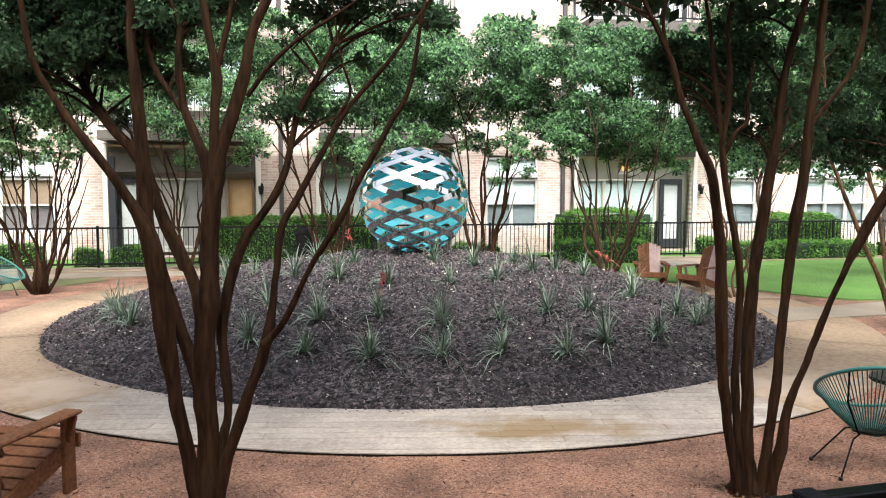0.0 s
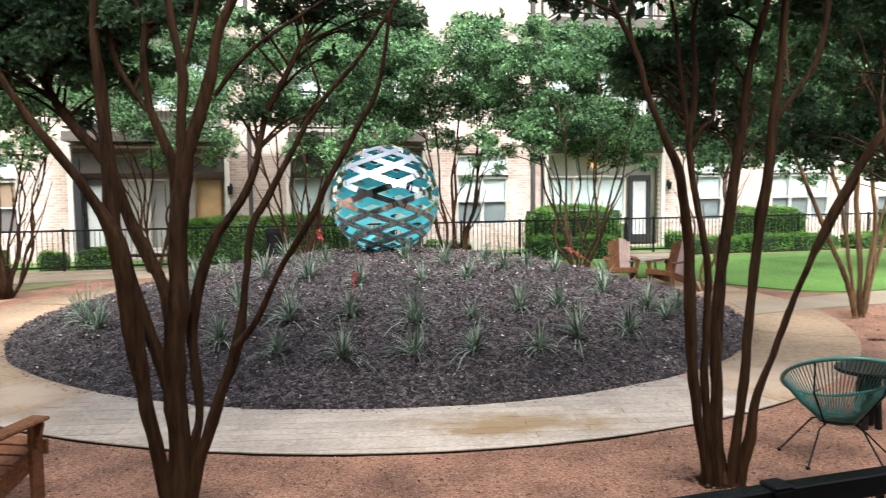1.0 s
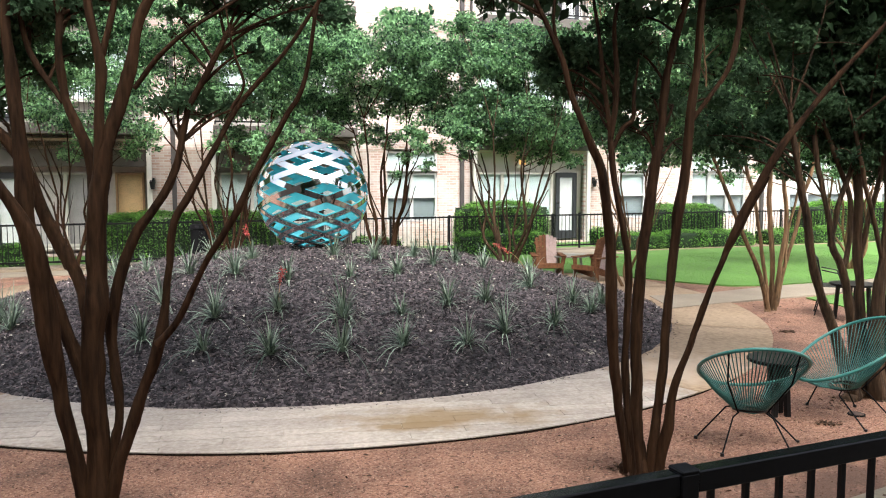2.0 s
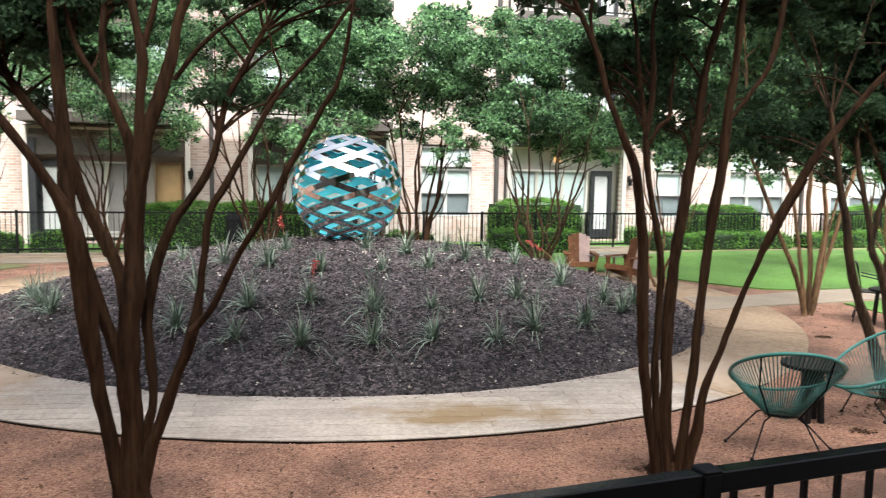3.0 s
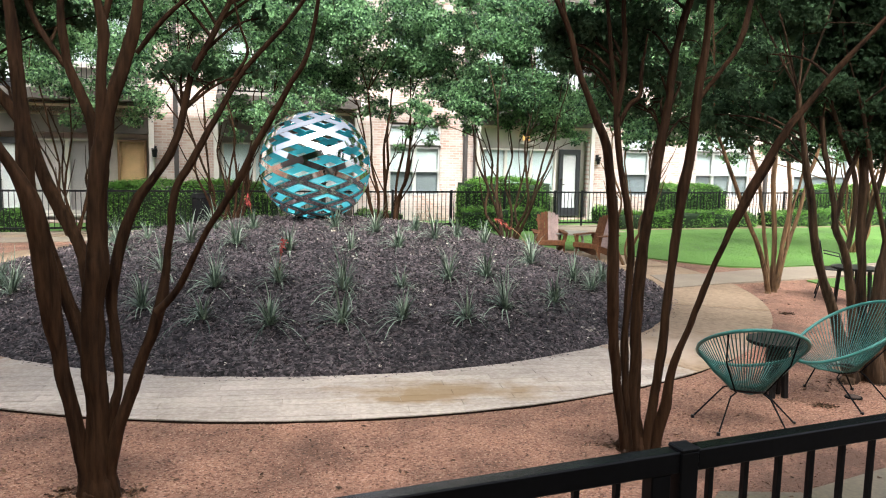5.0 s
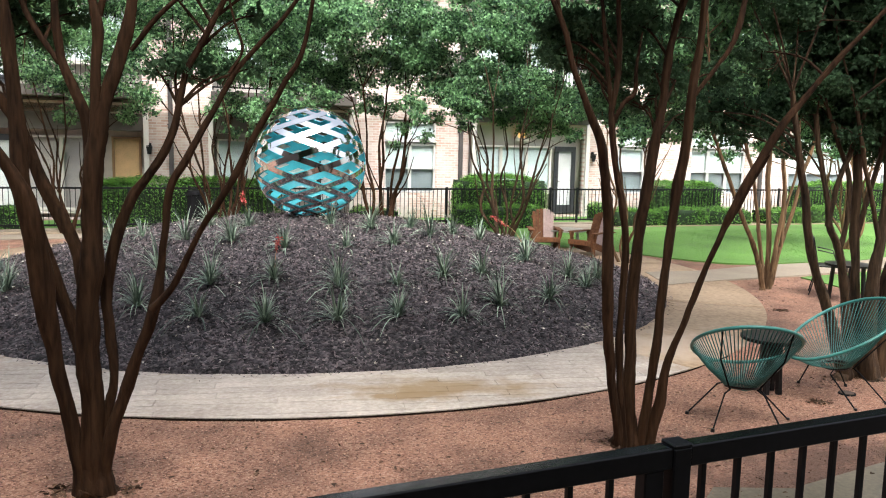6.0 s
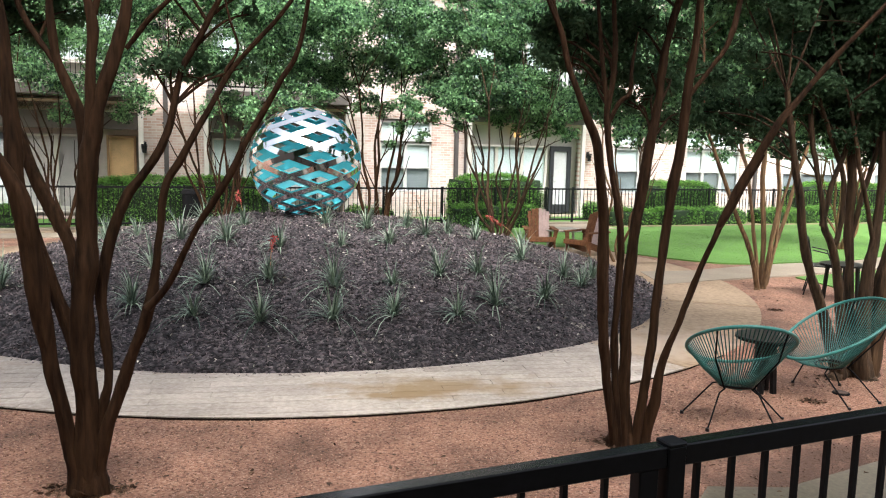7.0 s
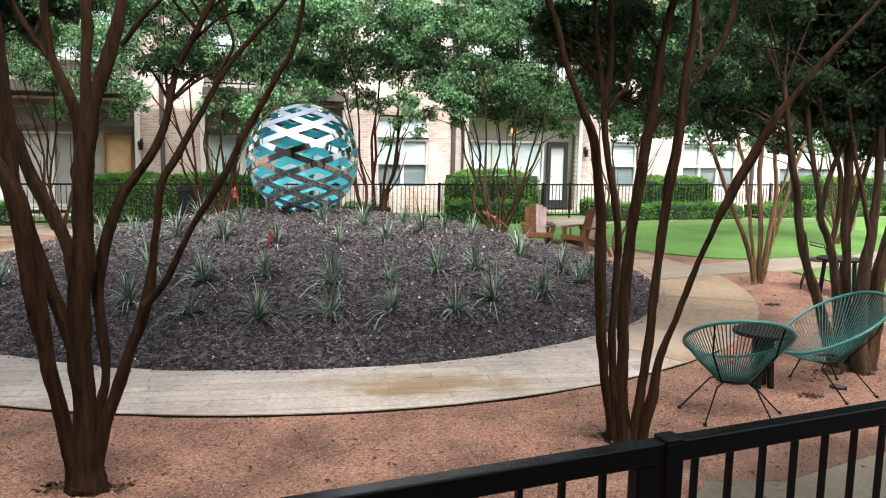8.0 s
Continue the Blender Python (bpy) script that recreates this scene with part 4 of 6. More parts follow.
plain_tree((5.45, 14.3), "small crape myrtle with thin stems near the lawn edge", 4, 0.6, 2.8, 0.03, [(-0.53, -0.7, 3.58, 0.6), (0.42, 0.45, 3.08, 0.65), (0.76, 0.1, 2.49, 0.39), (-0.17, -0.6, 2.36, 0.27), (0.33, -0.22, 3.86, 0.69), (0.74, -0.73, 3.22, 0.53), (0.06, -0.51, 4.61, 0.81), (-0.5, 0.22, 4.19, 0.64), (-0.6, 0.11, 3.14, 0.56), (-0.34, -0.13, 2.72, 0.41), (0.77, -0.42, 4.15, 0.61), (1.49, 0.11, 3.73, 0.56), (1.17, 0.54, 2.83, 0.4), (1.3, -0.19, 2.6, 0.3), (1.16, -0.7, 4.42, 0.6), (-0.42, -0.72, 4.36, 0.66), (0.0, -0.68, 2.41, 0.24), (1.01, 0.54, 3.65, 0.58)] + overhead_shade((0.4, 0.8), 1.8, 10, 15, 5.6), 32, M_BARK_TAN, 3400, 0.08)
plain_tree((3.65, 17.1), "spreading crape myrtle with brown stems before the black fence", 9, 1.15, 3.0, 0.036, [(-1.59, 0.38, 4.64, 0.68), (-0.88, 0.97, 4.85, 0.79), (-0.37, -0.36, 4.65, 0.73), (0.39, -0.18, 4.56, 0.74), (1.36, 0.68, 4.56, 0.69), (-1.11, 1.09, 3.85, 0.71), (-0.53, -0.02, 3.62, 0.7), (0.08, -0.57, 3.45, 0.64), (1.22, 1.03, 3.46, 0.71), (1.52, -0.12, 3.25, 0.5), (-1.53, 0.78, 3.31, 0.44), (-0.94, -0.38, 2.99, 0.42), (0.12, 0.69, 2.99, 0.43), (0.96, 0.98, 2.88, 0.42), (1.55, 0.75, 2.67, 0.31), (-1.98, 0.02, 2.71, 0.23), (-0.16, 0.75, 5.31, 0.52), (-1.1, -0.42, 5.22, 0.41), (0.4, -0.07, 5.17, 0.58), (1.19, 0.14, 5.2, 0.67), (1.12, 1.05, 2.55, 0.19), (-0.9, -0.3, 3.1, 0.5), (-0.6, 0.2, 4.1, 0.5), (0.2, 0.3, 4.0, 0.55), (0.9, 0.2, 3.95, 0.55), (0.0, -0.2, 3.2, 0.55), (0.7, -0.1, 3.05, 0.5), (1.3, 0.1, 3.0, 0.4), (1.4, -0.39, 2.4, 0.16), (0.6, 1.06, 2.62, 0.21), (-0.86, 0.9, 2.62, 0.21)], 33, M_BARK_MID)
plain_tree((1.0, 18.8), "crape myrtle with upright brown stems behind the steel sphere", 7, 0.55, 3.3, 0.046, [(-1.89, 0.74, 4.66, 0.86), (-1.05, -0.46, 4.76, 0.8), (-0.28, -0.79, 4.84, 0.79), (0.49, -0.72, 5.1, 0.7), (-1.6, 0.46, 3.68, 0.66), (-0.78, 0.73, 3.7, 0.67), (0.03, 0.2, 3.92, 0.74), (0.53, -0.23, 4.27, 0.72), (-1.31, -0.63, 3.14, 0.39), (-0.36, 0.47, 3.13, 0.38), (0.19, 0.54, 3.07, 0.34), (0.6, -1.02, 3.12, 0.31), (1.0, -0.77, 4.08, 0.61), (0.31, 0.46, 5.9, 0.47), (0.99, 0.5, 5.97, 0.34), (0.52, -0.57, 2.56, 0.2), (0.97, -0.64, 2.42, 0.18), (0.27, -0.34, 2.17, 0.14), (1.25, -0.12, 2.86, 0.24), (0.67, -1.01, 2.99, 0.28)], 34, M_BARK, 3000)
plain_tree((-2.6, 18.0), "crape myrtle with many fanned stems beside the steel sphere", 9, 1.0, 3.2, 0.036, [(-1.3, 0.67, 4.94, 0.73), (-0.53, 0.07, 5.1, 0.7), (0.18, 0.55, 4.92, 0.81), (1.06, -0.54, 4.63, 0.77), (-0.96, 0.93, 4.18, 0.74), (-0.09, 0.5, 3.88, 0.68), (0.78, -0.31, 3.67, 0.65), (1.33, 0.9, 3.78, 0.64), (-0.32, 0.4, 5.54, 0.42), (0.27, 0.68, 2.97, 0.45), (0.96, -0.91, 2.89, 0.42), (1.57, -0.89, 3.14, 0.42), (-1.93, 0.48, 4.39, 0.63), (-0.93, -0.39, 5.76, 0.45), (0.76, 0.03, 5.6, 0.79), (1.57, -0.69, 5.1, 0.76), (2.28, 0.96, 5.64, 0.74), (1.4, 0.01, 4.33, 0.7), (0.14, 0.66, 2.43, 0.25), (0.83, -0.85, 2.35, 0.22), (-0.15, -0.04, 2.81, 0.28), (1.81, -0.88, 2.77, 0.23)], 35, M_BARK, 2700)
plain_tree((-6.1, 18.6), "crape myrtle with slim brown stems before dark windows", 6, 0.8, 3.1, 0.034, [(-0.57, 0.77, 4.5, 0.75), (0.4, -0.11, 4.78, 0.81), (1.25, -0.86, 4.05, 0.69), (1.74, -0.85, 3.43, 0.66), (1.63, 0.08, 2.83, 0.44), (0.97, -0.85, 3.18, 0.52), (0.14, -0.63, 3.44, 0.53), (-0.54, -0.13, 3.74, 0.63), (1.3, -0.0, 5.19, 0.82), (-0.01, 0.17, 2.7, 0.33), (-0.49, 0.24, 5.62, 0.92), (1.12, -0.25, 5.78, 0.89), (-1.33, 0.24, 4.44, 0.83)], 36, M_BARK, 2500)
plain_tree((11.4, 16.4), "crape myrtle with tan stems beyond the lawn walk", 6, 0.8, 3.0, 0.036, [(-0.45, 0.57, 3.59, 0.74), (0.35, 0.41, 2.97, 0.66), (0.81, 0.21, 2.52, 0.52), (-0.48, -0.24, 4.02, 0.79), (1.18, 0.42, 3.24, 0.66), (-0.87, 0.24, 2.74, 0.49), (0.44, 0.09, 3.96, 0.8), (-1.14, 0.55, 3.32, 0.58), (-0.42, 0.04, 2.5, 0.38), (-0.41, -0.44, 4.6, 0.78), (1.27, -0.1, 2.59, 0.71), (0.48, -0.75, 4.12, 0.91), (-1.85, -0.75, 3.81, 0.69), (-1.95, 0.21, 4.14, 0.73), (-2.22, 0.31, 3.15, 0.57), (-1.47, 0.65, 3.06, 0.56), (-0.48, 0.43, 2.95, 0.46), (0.65, -0.12, 2.39, 0.25), (-3.2, -0.94, 3.64, 0.6), (-0.39, -0.22, 3.17, 0.55), (-2.82, 0.31, 2.11, 0.21), (-2.11, 0.15, 2.25, 0.24), (-1.59, -0.22, 2.31, 0.24), (-1.0, -0.25, 2.23, 0.2), (-0.52, -0.54, 2.21, 0.22)] + overhead_shade((0.4, 0.8), 2.4, 16, 16, 6.0), 38, M_BARK_TAN, 3400, 0.08)
stump = plain_tree((-7.66, 14.85), "crape myrtle with brown stems in a gravel strip", 11, 0.8, 2.9, 0.031, [(-0.21, -0.6, 3.47, 0.62), (0.21, -0.41, 3.69, 0.56), (0.2, 0.43, 3.46, 0.6), (1.0, -0.61, 3.06, 0.39), (-0.08, -0.49, 2.97, 0.39), (1.26, -0.46, 3.58, 0.49), (-1.03, -0.08, 3.41, 0.86), (0.76, -0.85, 4.13, 0.68), (-0.16, -0.8, 4.33, 0.82), (-0.2, -0.11, 2.68, 0.32), (0.57, -0.59, 2.74, 0.28), (0.7, 0.24, 2.71, 0.24), (-0.82, 0.42, 2.43, 0.24), (0.53, 0.08, 2.42, 0.15), (-0.2, 0.26, 2.26, 0.13)] + overhead_shade((0.4, -0.4), 2.3, 12, 17, 4.9), 37, M_BARK, 3000, 0.075)
limb(stump, [(0, 0, 0.02, 0.16), (0.01, 0, 0.2, 0.13), (0.0, 0.02, 0.4, 0.11), (0, 0, 0.6, 0.05)])


# ---- hedges and shrubs ----
def hedge(at, size, label, turn=0.0, seed=0, density=1700, leaf=0.042, group="clipped hedges", name="hedge", cat="hedge"):
    """A clipped shrub mass with a leafy skin over a core coloured dark as inner shade."""
    g = np.random.RandomState(seed)
    ob = thing(name, (*at, 0), label, cat, group, turn=turn)
    L, W, Hh = size
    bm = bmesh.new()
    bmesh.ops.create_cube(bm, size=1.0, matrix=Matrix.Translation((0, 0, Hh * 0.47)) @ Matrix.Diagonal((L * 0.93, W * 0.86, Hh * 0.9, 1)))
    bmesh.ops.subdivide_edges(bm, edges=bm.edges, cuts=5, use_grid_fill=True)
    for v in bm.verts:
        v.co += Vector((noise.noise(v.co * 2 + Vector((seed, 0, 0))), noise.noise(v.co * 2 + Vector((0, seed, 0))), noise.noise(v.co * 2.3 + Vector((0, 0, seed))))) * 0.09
    part("core", bm, M_HEDGE_SHADE, ob, smooth=True)
    area = 2 * (L + W) * Hh + L * W
    n = int(density * area)
    p = g.uniform(-0.5, 0.5, (n, 3))
    face = g.choice(5, n, p=np.array([L * Hh, L * Hh, W * Hh, W * Hh, L * W * 2.6]) / (2 * L * Hh + 2 * W * Hh + L * W * 2.6))
    p[face == 0, 1], p[face == 1, 1], p[face == 2, 0], p[face == 3, 0], p[face == 4, 2] = -0.5, 0.5, -0.5, 0.5, 0.5
    q = p * np.array([L, W, Hh]) + np.array([0, 0, Hh / 2])
    bulge = np.array([noise.noise(Vector(v) * 1.8 + Vector((seed, seed, 0))) for v in q])
    round_off = 1 - 0.16 * (np.abs(p[:, :1] * 2) ** 6 + np.abs(p[:, 1:2] * 2) ** 6 + np.abs(p[:, 2:] * 2) ** 6 - 1)
    q[:, :2] *= round_off
    q[:, 2] = q[:, 2] * round_off[:, 0] + bulge * 0.1 * (p[:, 2] + 0.5)
    q += g.normal(size=q.shape) * 0.035
    q[:, 1] += bulge * 0.1 * np.sign(p[:, 1])
    q[:, 2] = np.maximum(q[:, 2], 0.03)
    top = face == 4
    v, f = small_leaf_arrays(q[~top], leaf, g, 0.68, 0.5)
    v2, f2 = leaf_arrays(q[top], leaf, g, 0.68, -0.1, 0.75)
    f2 = np.asarray(f2) + len(v)
    quads("foliage", np.vstack([v, v2]), [tuple(k) for k in f] + [tuple(k) for k in f2], M_HEDGE, ob)
    return ob


# ---- apartment building ----
FAC = (-8.9, 21.4)
FTURN = 9.3
house = thing("apartment_building", (FAC[0], FAC[1], 0), "three-storey apartment building of whitewashed brick with balconies", "building", turn=FTURN)
U0, U1, TOP = -14.0, 42.0, 10.2


def wall_mesh(name, u0, u1, z0, z1, y, thick, holes, material, parent, label=""):
    """A wall in the facade's plane with openings right through it."""
    us = sorted({u0, u1, *[h[0] for h in holes], *[h[1] for h in holes]})
    zs = sorted({z0, z1, *[h[2] for h in holes], *[h[3] for h in holes]})
    us, zs = [u for u in us if u0 <= u <= u1], [z for z in zs if z0 <= z <= z1]

    def solid(i, j):
        if not (0 <= i < len(us) - 1 and 0 <= j < len(zs) - 1):
            return False
        cu, cz = (us[i] + us[i + 1]) / 2, (zs[j] + zs[j + 1]) / 2
        return not any(h[0] < cu < h[1] and h[2] < cz < h[3] for h in holes)

    v, f = [], []

    where = {}

    def quad(*p):
        row = []
        for q in p:
            key = tuple(round(c, 4) for c in q)
            if key not in where:
                where[key] = len(v)
                v.append(q)
            row.append(where[key])
        f.append(tuple(row))

    for i in range(len(us) - 1):
        for j in range(len(zs) - 1):
            if not solid(i, j):
                continue
            a, b, c, d = us[i], us[i + 1], zs[j], zs[j + 1]
            quad((a, y, c), (b, y, c), (b, y, d), (a, y, d))
            quad((b, y + thick, c), (a, y + thick, c), (a, y + thick, d), (b, y + thick, d))
            if not solid(i - 1, j):
                quad((a, y + thick, c), (a, y, c), (a, y, d), (a, y + thick, d))
            if not solid(i + 1, j):
                quad((b, y, c), (b, y + thick, c), (b, y + thick, d), (b, y, d))
            if not solid(i, j - 1):
                quad((a, y + thick, c), (b, y + thick, c), (b, y, c), (a, y, c))
            if not solid(i, j + 1):
                quad((a, y, d), (b, y, d), (b, y + thick, d), (a, y + thick, d))
    return quads(name, v, f, material, parent, label)


def window(u0, u1, z0, z1, y, lights=1, rail=0.5, blind=None, low=None, trim=M_WHITE, label=""):
    """A sash window: frame with meeting rail and mullions, panes, and blinds behind."""
    fr = 0.06
    w = (u1 - u0) / lights
    zr = z0 + (z1 - z0) * rail
    gaps = []
    for k in range(lights):
        a, b = u0 + k * w + (fr if k == 0 else fr * 0.8), u0 + (k + 1) * w - (fr if k == lights - 1 else fr * 0.8)
        if rail > 0.1:
            gaps.append((a, b, z0 + fr, zr - 0.022))
        gaps.append((a, b, zr + (0.022 if rail > 0.1 else fr * 0.6), z1 - fr))
    win = wall_mesh("window", u0, u1, z0, z1, y, 0.1, gaps, trim, house, label)
    bm = bmesh.new()
    box(bm, ((u0 + u1) / 2, y - 0.01, z0 - 0.03), (u1 - u0 + 0.12, 0.16, 0.05), bevel=0.006)
    part("sill", bm, trim, win)
    for k in range(lights):
        a, b = u0 + k * w + fr * 0.7, u0 + (k + 1) * w - fr * 0.7
        for c, d, yy, m, nm in ((zr, z1 - fr, 0.05, M_GLASS, "pane"), (z0 + fr, zr, 0.035, M_GLASS, "pane")):
            bm = bmesh.new()
            box(bm, ((a + b) / 2, y + yy, (c + d) / 2), (b - a, 0.006, d - c))
            pn = part(nm, bm, m, win)
            pn.visible_shadow = False
        for c, d, m, nm in ((zr, z1 - fr, blind or M_BLIND, "blind"), (z0 + fr, zr, low or M_SCREEN, "screen")):
            bm = bmesh.new()
            nsl = max(2, int((d - c) / 0.05))
            for q in range(nsl):
                zc = c + (q + 0.5) * (d - c) / nsl
                box(bm, ((a + b) / 2, y + 0.12, zc), (b - a, 0.004, (d - c) / nsl * 1.1), pose(0, 0, 0, 18))
            part(nm, bm, m, win)
    return win


def glazed_door(u0, u1, z0, z1, y, label):
    bm = bmesh.new()
    st = 0.13
    for a, b, c, d in ((u0, u0 + st, z0, z1), (u1 - st, u1, z0, z1), (u0 + st, u1 - st, z0, z0 + 0.26), (u0 + st, u1 - st, z1 - 0.16, z1)):
        box(bm, ((a + b) / 2, y + 0.03, (c + d) / 2), (b - a, 0.05, d - c))
    d = part("door", bm, M_DOOR, house, label)
    bm = bmesh.new()
    box(bm, ((u0 + u1) / 2, y + 0.03, (z0 + 0.26 + z1 - 0.16) / 2), (u1 - u0 - 2 * st, 0.008, z1 - z0 - 0.42))
    part("pane", bm, M_GLASS, d).visible_shadow = False
    bm = bmesh.new()
    box(bm, ((u0 + u1) / 2, y + 0.07, (z0 + 0.26 + z1 - 0.16) / 2), (u1 - u0 - 2 * st, 0.006, z1 - z0 - 0.42))
    part("blind", bm, M_WHITE, d)
    bm = bmesh.new()
    box(bm, (u0 + 0.07, y - 0.03, z0 + 1.0), (0.03, 0.06, 0.03), bevel=0.006)
    box(bm, (u0 + 0.11, y - 0.055, z0 + 1.0), (0.12, 0.02, 0.022), bevel=0.006)
    bmesh.ops.create_cone(bm, cap_ends=True, segments=12, radius1=0.028, radius2=0.028, depth=0.03, matrix=pose(u0 + 0.07, y - 0.01, z0 + 1.16, 90))
    part("handle", bm, M_STEEL, d, "brushed steel lever handle")
    return d


# patio bays (recessed, with a balcony over) and plain wall stretches along the facade
BAYS = [(-0.15, 3.75), (5.55, 9.3), (13.15, 16.8), (-8.6, -4.6), (31.5, 35.5)]
DEEP = 0.12
holes = []
for a, b in BAYS:
    for z in (0.1, 3.45, 6.75):
        holes.append((a, b, z, z + 2.75))
WINS = [(-2.95, -1.55), (10.35, 11.92), (18.0, 19.0), (20.7, 22.85), (24.6, 27.0), (28.6, 30.4)]
for a, b in WINS:
    for z in (0.78, 4.2, 7.5):
        holes.append((a, b, z, z + 2.15))
wall_mesh("wall", U0, U1, 0, TOP, 0, 0.3, holes, M_BRICK, house)
wall_mesh("recess_wall", U0, U1, 0, TOP, DEEP + 0.3, 0.2, [], M_STUCCO, house)
bm = bmesh.new()
box(bm, ((U0 + U1) / 2, 5.0, TOP + 0.15), (U1 - U0 + 0.4, 11.0, 0.3))
part("roof", bm, M_TRIM, house)
for a, b in BAYS:
    for zc in (3.15, 6.45):
        bm = bmesh.new()
        box(bm, ((a + b) / 2, 0.2, zc), (b - a + 0.12, 0.9, 0.02))
        part("soffit", bm, M_TAUPE_SHADED, house)
for i, (a, b) in enumerate(WINS):
    n = 3 if b - a > 2 else (1 if b - a < 1.1 else 2)
    for z in (0.78, 4.2, 7.5):
        tan = i == 0 and z < 1
        window(a, b, z, z + 1.46, 0.1, n, 0.5, M_TAN if tan else None, M_MAUVE_DARK if tan else None, label="white sash window with blinds")
        window(a, b, z + 1.56, z + 2.1, 0.1, n, 0.02, None, M_BLIND, label="white transom window")
for i, (a, b) in enumerate(BAYS):
    yb = DEEP + 0.14
    for z, base in ((0.15, 0), (3.5, 1), (6.8, 2)):
        door_w = 0.72
        left = i in (0,)
        d0 = a + 0.12 if left else b - 0.18 - door_w
        glazed_door(d0, d0 + door_w, z, z + 2.1, yb, "charcoal door with a full glass panel")
        wa, wb = (d0 + door_w + 0.1, b - 0.08) if left else (a + 0.08, d0 - 0.12)
        if left and base == 0:
            third = (wb - wa) / 3
            window(wa, wa + 2 * third - 0.1, z + 0.1, z + 2.1, yb, 2, 0.03, M_MAUVE, M_MAUVE, M_TRIM, "tall window with mauve blinds in cream frames")
            window(wb - 0.74, wb, z + 0.1, z + 2.1, yb, 1, 0.03, M_AMBER, M_AMBER, M_DOORWOOD, "window with an amber curtain")
        else:
            window(wa, wb, z + 0.65, z + 2.1, yb, 3, 0.03, None, None, M_TRIM, "triple window with pale blinds in cream frames")
        if i == 2 and base == 0:
            window(a + 1.42, a + 1.8, z + 2.3, z + 2.7, yb, 1, 0.03, M_LAMP, M_LAMP, M_TRIM, "small window glowing amber")


# header panels whose dark colour includes the shade of the recess
for a, b in BAYS[:2]:
    bm = bmesh.new()
    box(bm, ((a + b) / 2, DEEP - 0.03, 2.74), (b - a - 0.02, 0.18, 0.66))
    part("header_panel", bm, M_TAUPE_SHADED, house, "taupe header panel darkened for shade")
# dark band that stands for the balcony's shaded underside
bm = bmesh.new()
box(bm, ((BAYS[2][0] + BAYS[2][1]) / 2, -0.06, 3.07), (BAYS[2][1] - BAYS[2][0] - 0.02, 0.3, 0.29))
part("fascia", bm, M_TAUPE_SHADED, house, "taupe fascia under the balcony, darkened for shade")
bm = bmesh.new()
box(bm, (1.8, DEEP + 0.288, 1.25), (3.86, 0.02, 2.3))
part("recess_panel", bm, M_TAUPE_PALE, house, "taupe recessed patio wall")
bm = bmesh.new()
box(bm, (-0.06, 0.05, 1.45), (0.17, 0.2, 2.7), bevel=0.008)
part("door_post", bm, M_DOOR, house, "charcoal door post")


def balcony(a, b, z):
    bm = bmesh.new()
    box(bm, ((a + b) / 2, -0.3, z), (b - a + 0.1, 1.1, 0.26), bevel=0.01)
    slab = part("balcony", bm, M_TAUPE_SHADED, house, "projecting balcony with a black metal railing")
    for zz, h in ((z + 1.2, 0.05), (z + 0.24, 0.04)):
        bm = bmesh.new()
        box(bm, ((a + b) / 2, -0.8, zz), (b - a, 0.04, h))
        for u in (a, b):
            box(bm, (u, -0.4, zz), (0.04, 0.78, h))
        part("rail", bm, M_BLACK, slab)
    for k in range(int((b - a) / 0.115) + 1):
        bm = bmesh.new()
        box(bm, (a + k * 0.115, -0.8, z + 0.72), (0.016, 0.016, 0.96))
        part("baluster", bm, M_BLACK, slab)
    return slab


for a, b in BAYS[:3]:
    for z in (3.35, 6.65):
        balcony(a, b, z)


def downspout(u, w, material):
    bm = bmesh.new()
    box(bm, (u, -0.06, TOP / 2), (w, 0.1, TOP - 0.1), bevel=0.012)
    for z in (0.5, 2.6, 5.0, 7.6):
        box(bm, (u, -0.03, z), (w + 0.06, 0.05, 0.04))
    part("downspout", bm, material, house, "brown square downspout")


for u in (4.45, 12.66, 23.4):
    downspout(u, 0.12, M_BROWNPIPE)
downspout(12.95, 0.05, M_BROWNPIPE)
for a, b in BAYS:
    for u in (a - 0.07, b + 0.07):
        bm = bmesh.new()
        box(bm, (u, -0.03, 1.6), (0.13, 0.1, 3.1), bevel=0.008)
        part("trim", bm, M_TRIM, house)
# wall lanterns
for u in (17.05, 4.15 - 0.25):
    bm = bmesh.new()
    box(bm, (u, -0.03, 2.0), (0.1, 0.04, 0.2), bevel=0.01)
    box(bm, (u, -0.13, 2.02), (0.14, 0.14, 0.03), bevel=0.006)
    bmesh.ops.create_cone(bm, cap_ends=True, segments=8, radius1=0.05, radius2=0.08, depth=0.2, matrix=Matrix.Translation((u, -0.13, 1.9)))
    beam(bm, (u, -0.03, 2.08), (u, -0.14, 2.1), 0.02, 0.02)
    part("wall_lantern", bm, M_BLACK, house, "small black wall lantern")

# unseen plain wall added behind the patio, to block sky and fill reflections
bm = bmesh.new()
box(bm, (0, -1.7, 5.0), (60, 0.3, 10.0))
tagged(part("unseen_wall_south", bm, M_SOUTH), "unseen plain brown brick wall added behind the patio to shape light", "wall", kind="structure")

# ---- fences ----
bm = bmesh.new()
box(bm, (0, 0, 0.5), (0.016, 0.016, 0.92))
BAL = bpy.data.meshes.new("baluster")
bm.to_mesh(BAL)
bm.free()
BAL.materials.append(M_BLACK)
FEN, FEN_TURN = Vector((-8.2, 18.66, 0)), 11.7
fence = thing("fence", FEN, "black metal picket fence before the building", "fence", turn=FEN_TURN)
posts = []
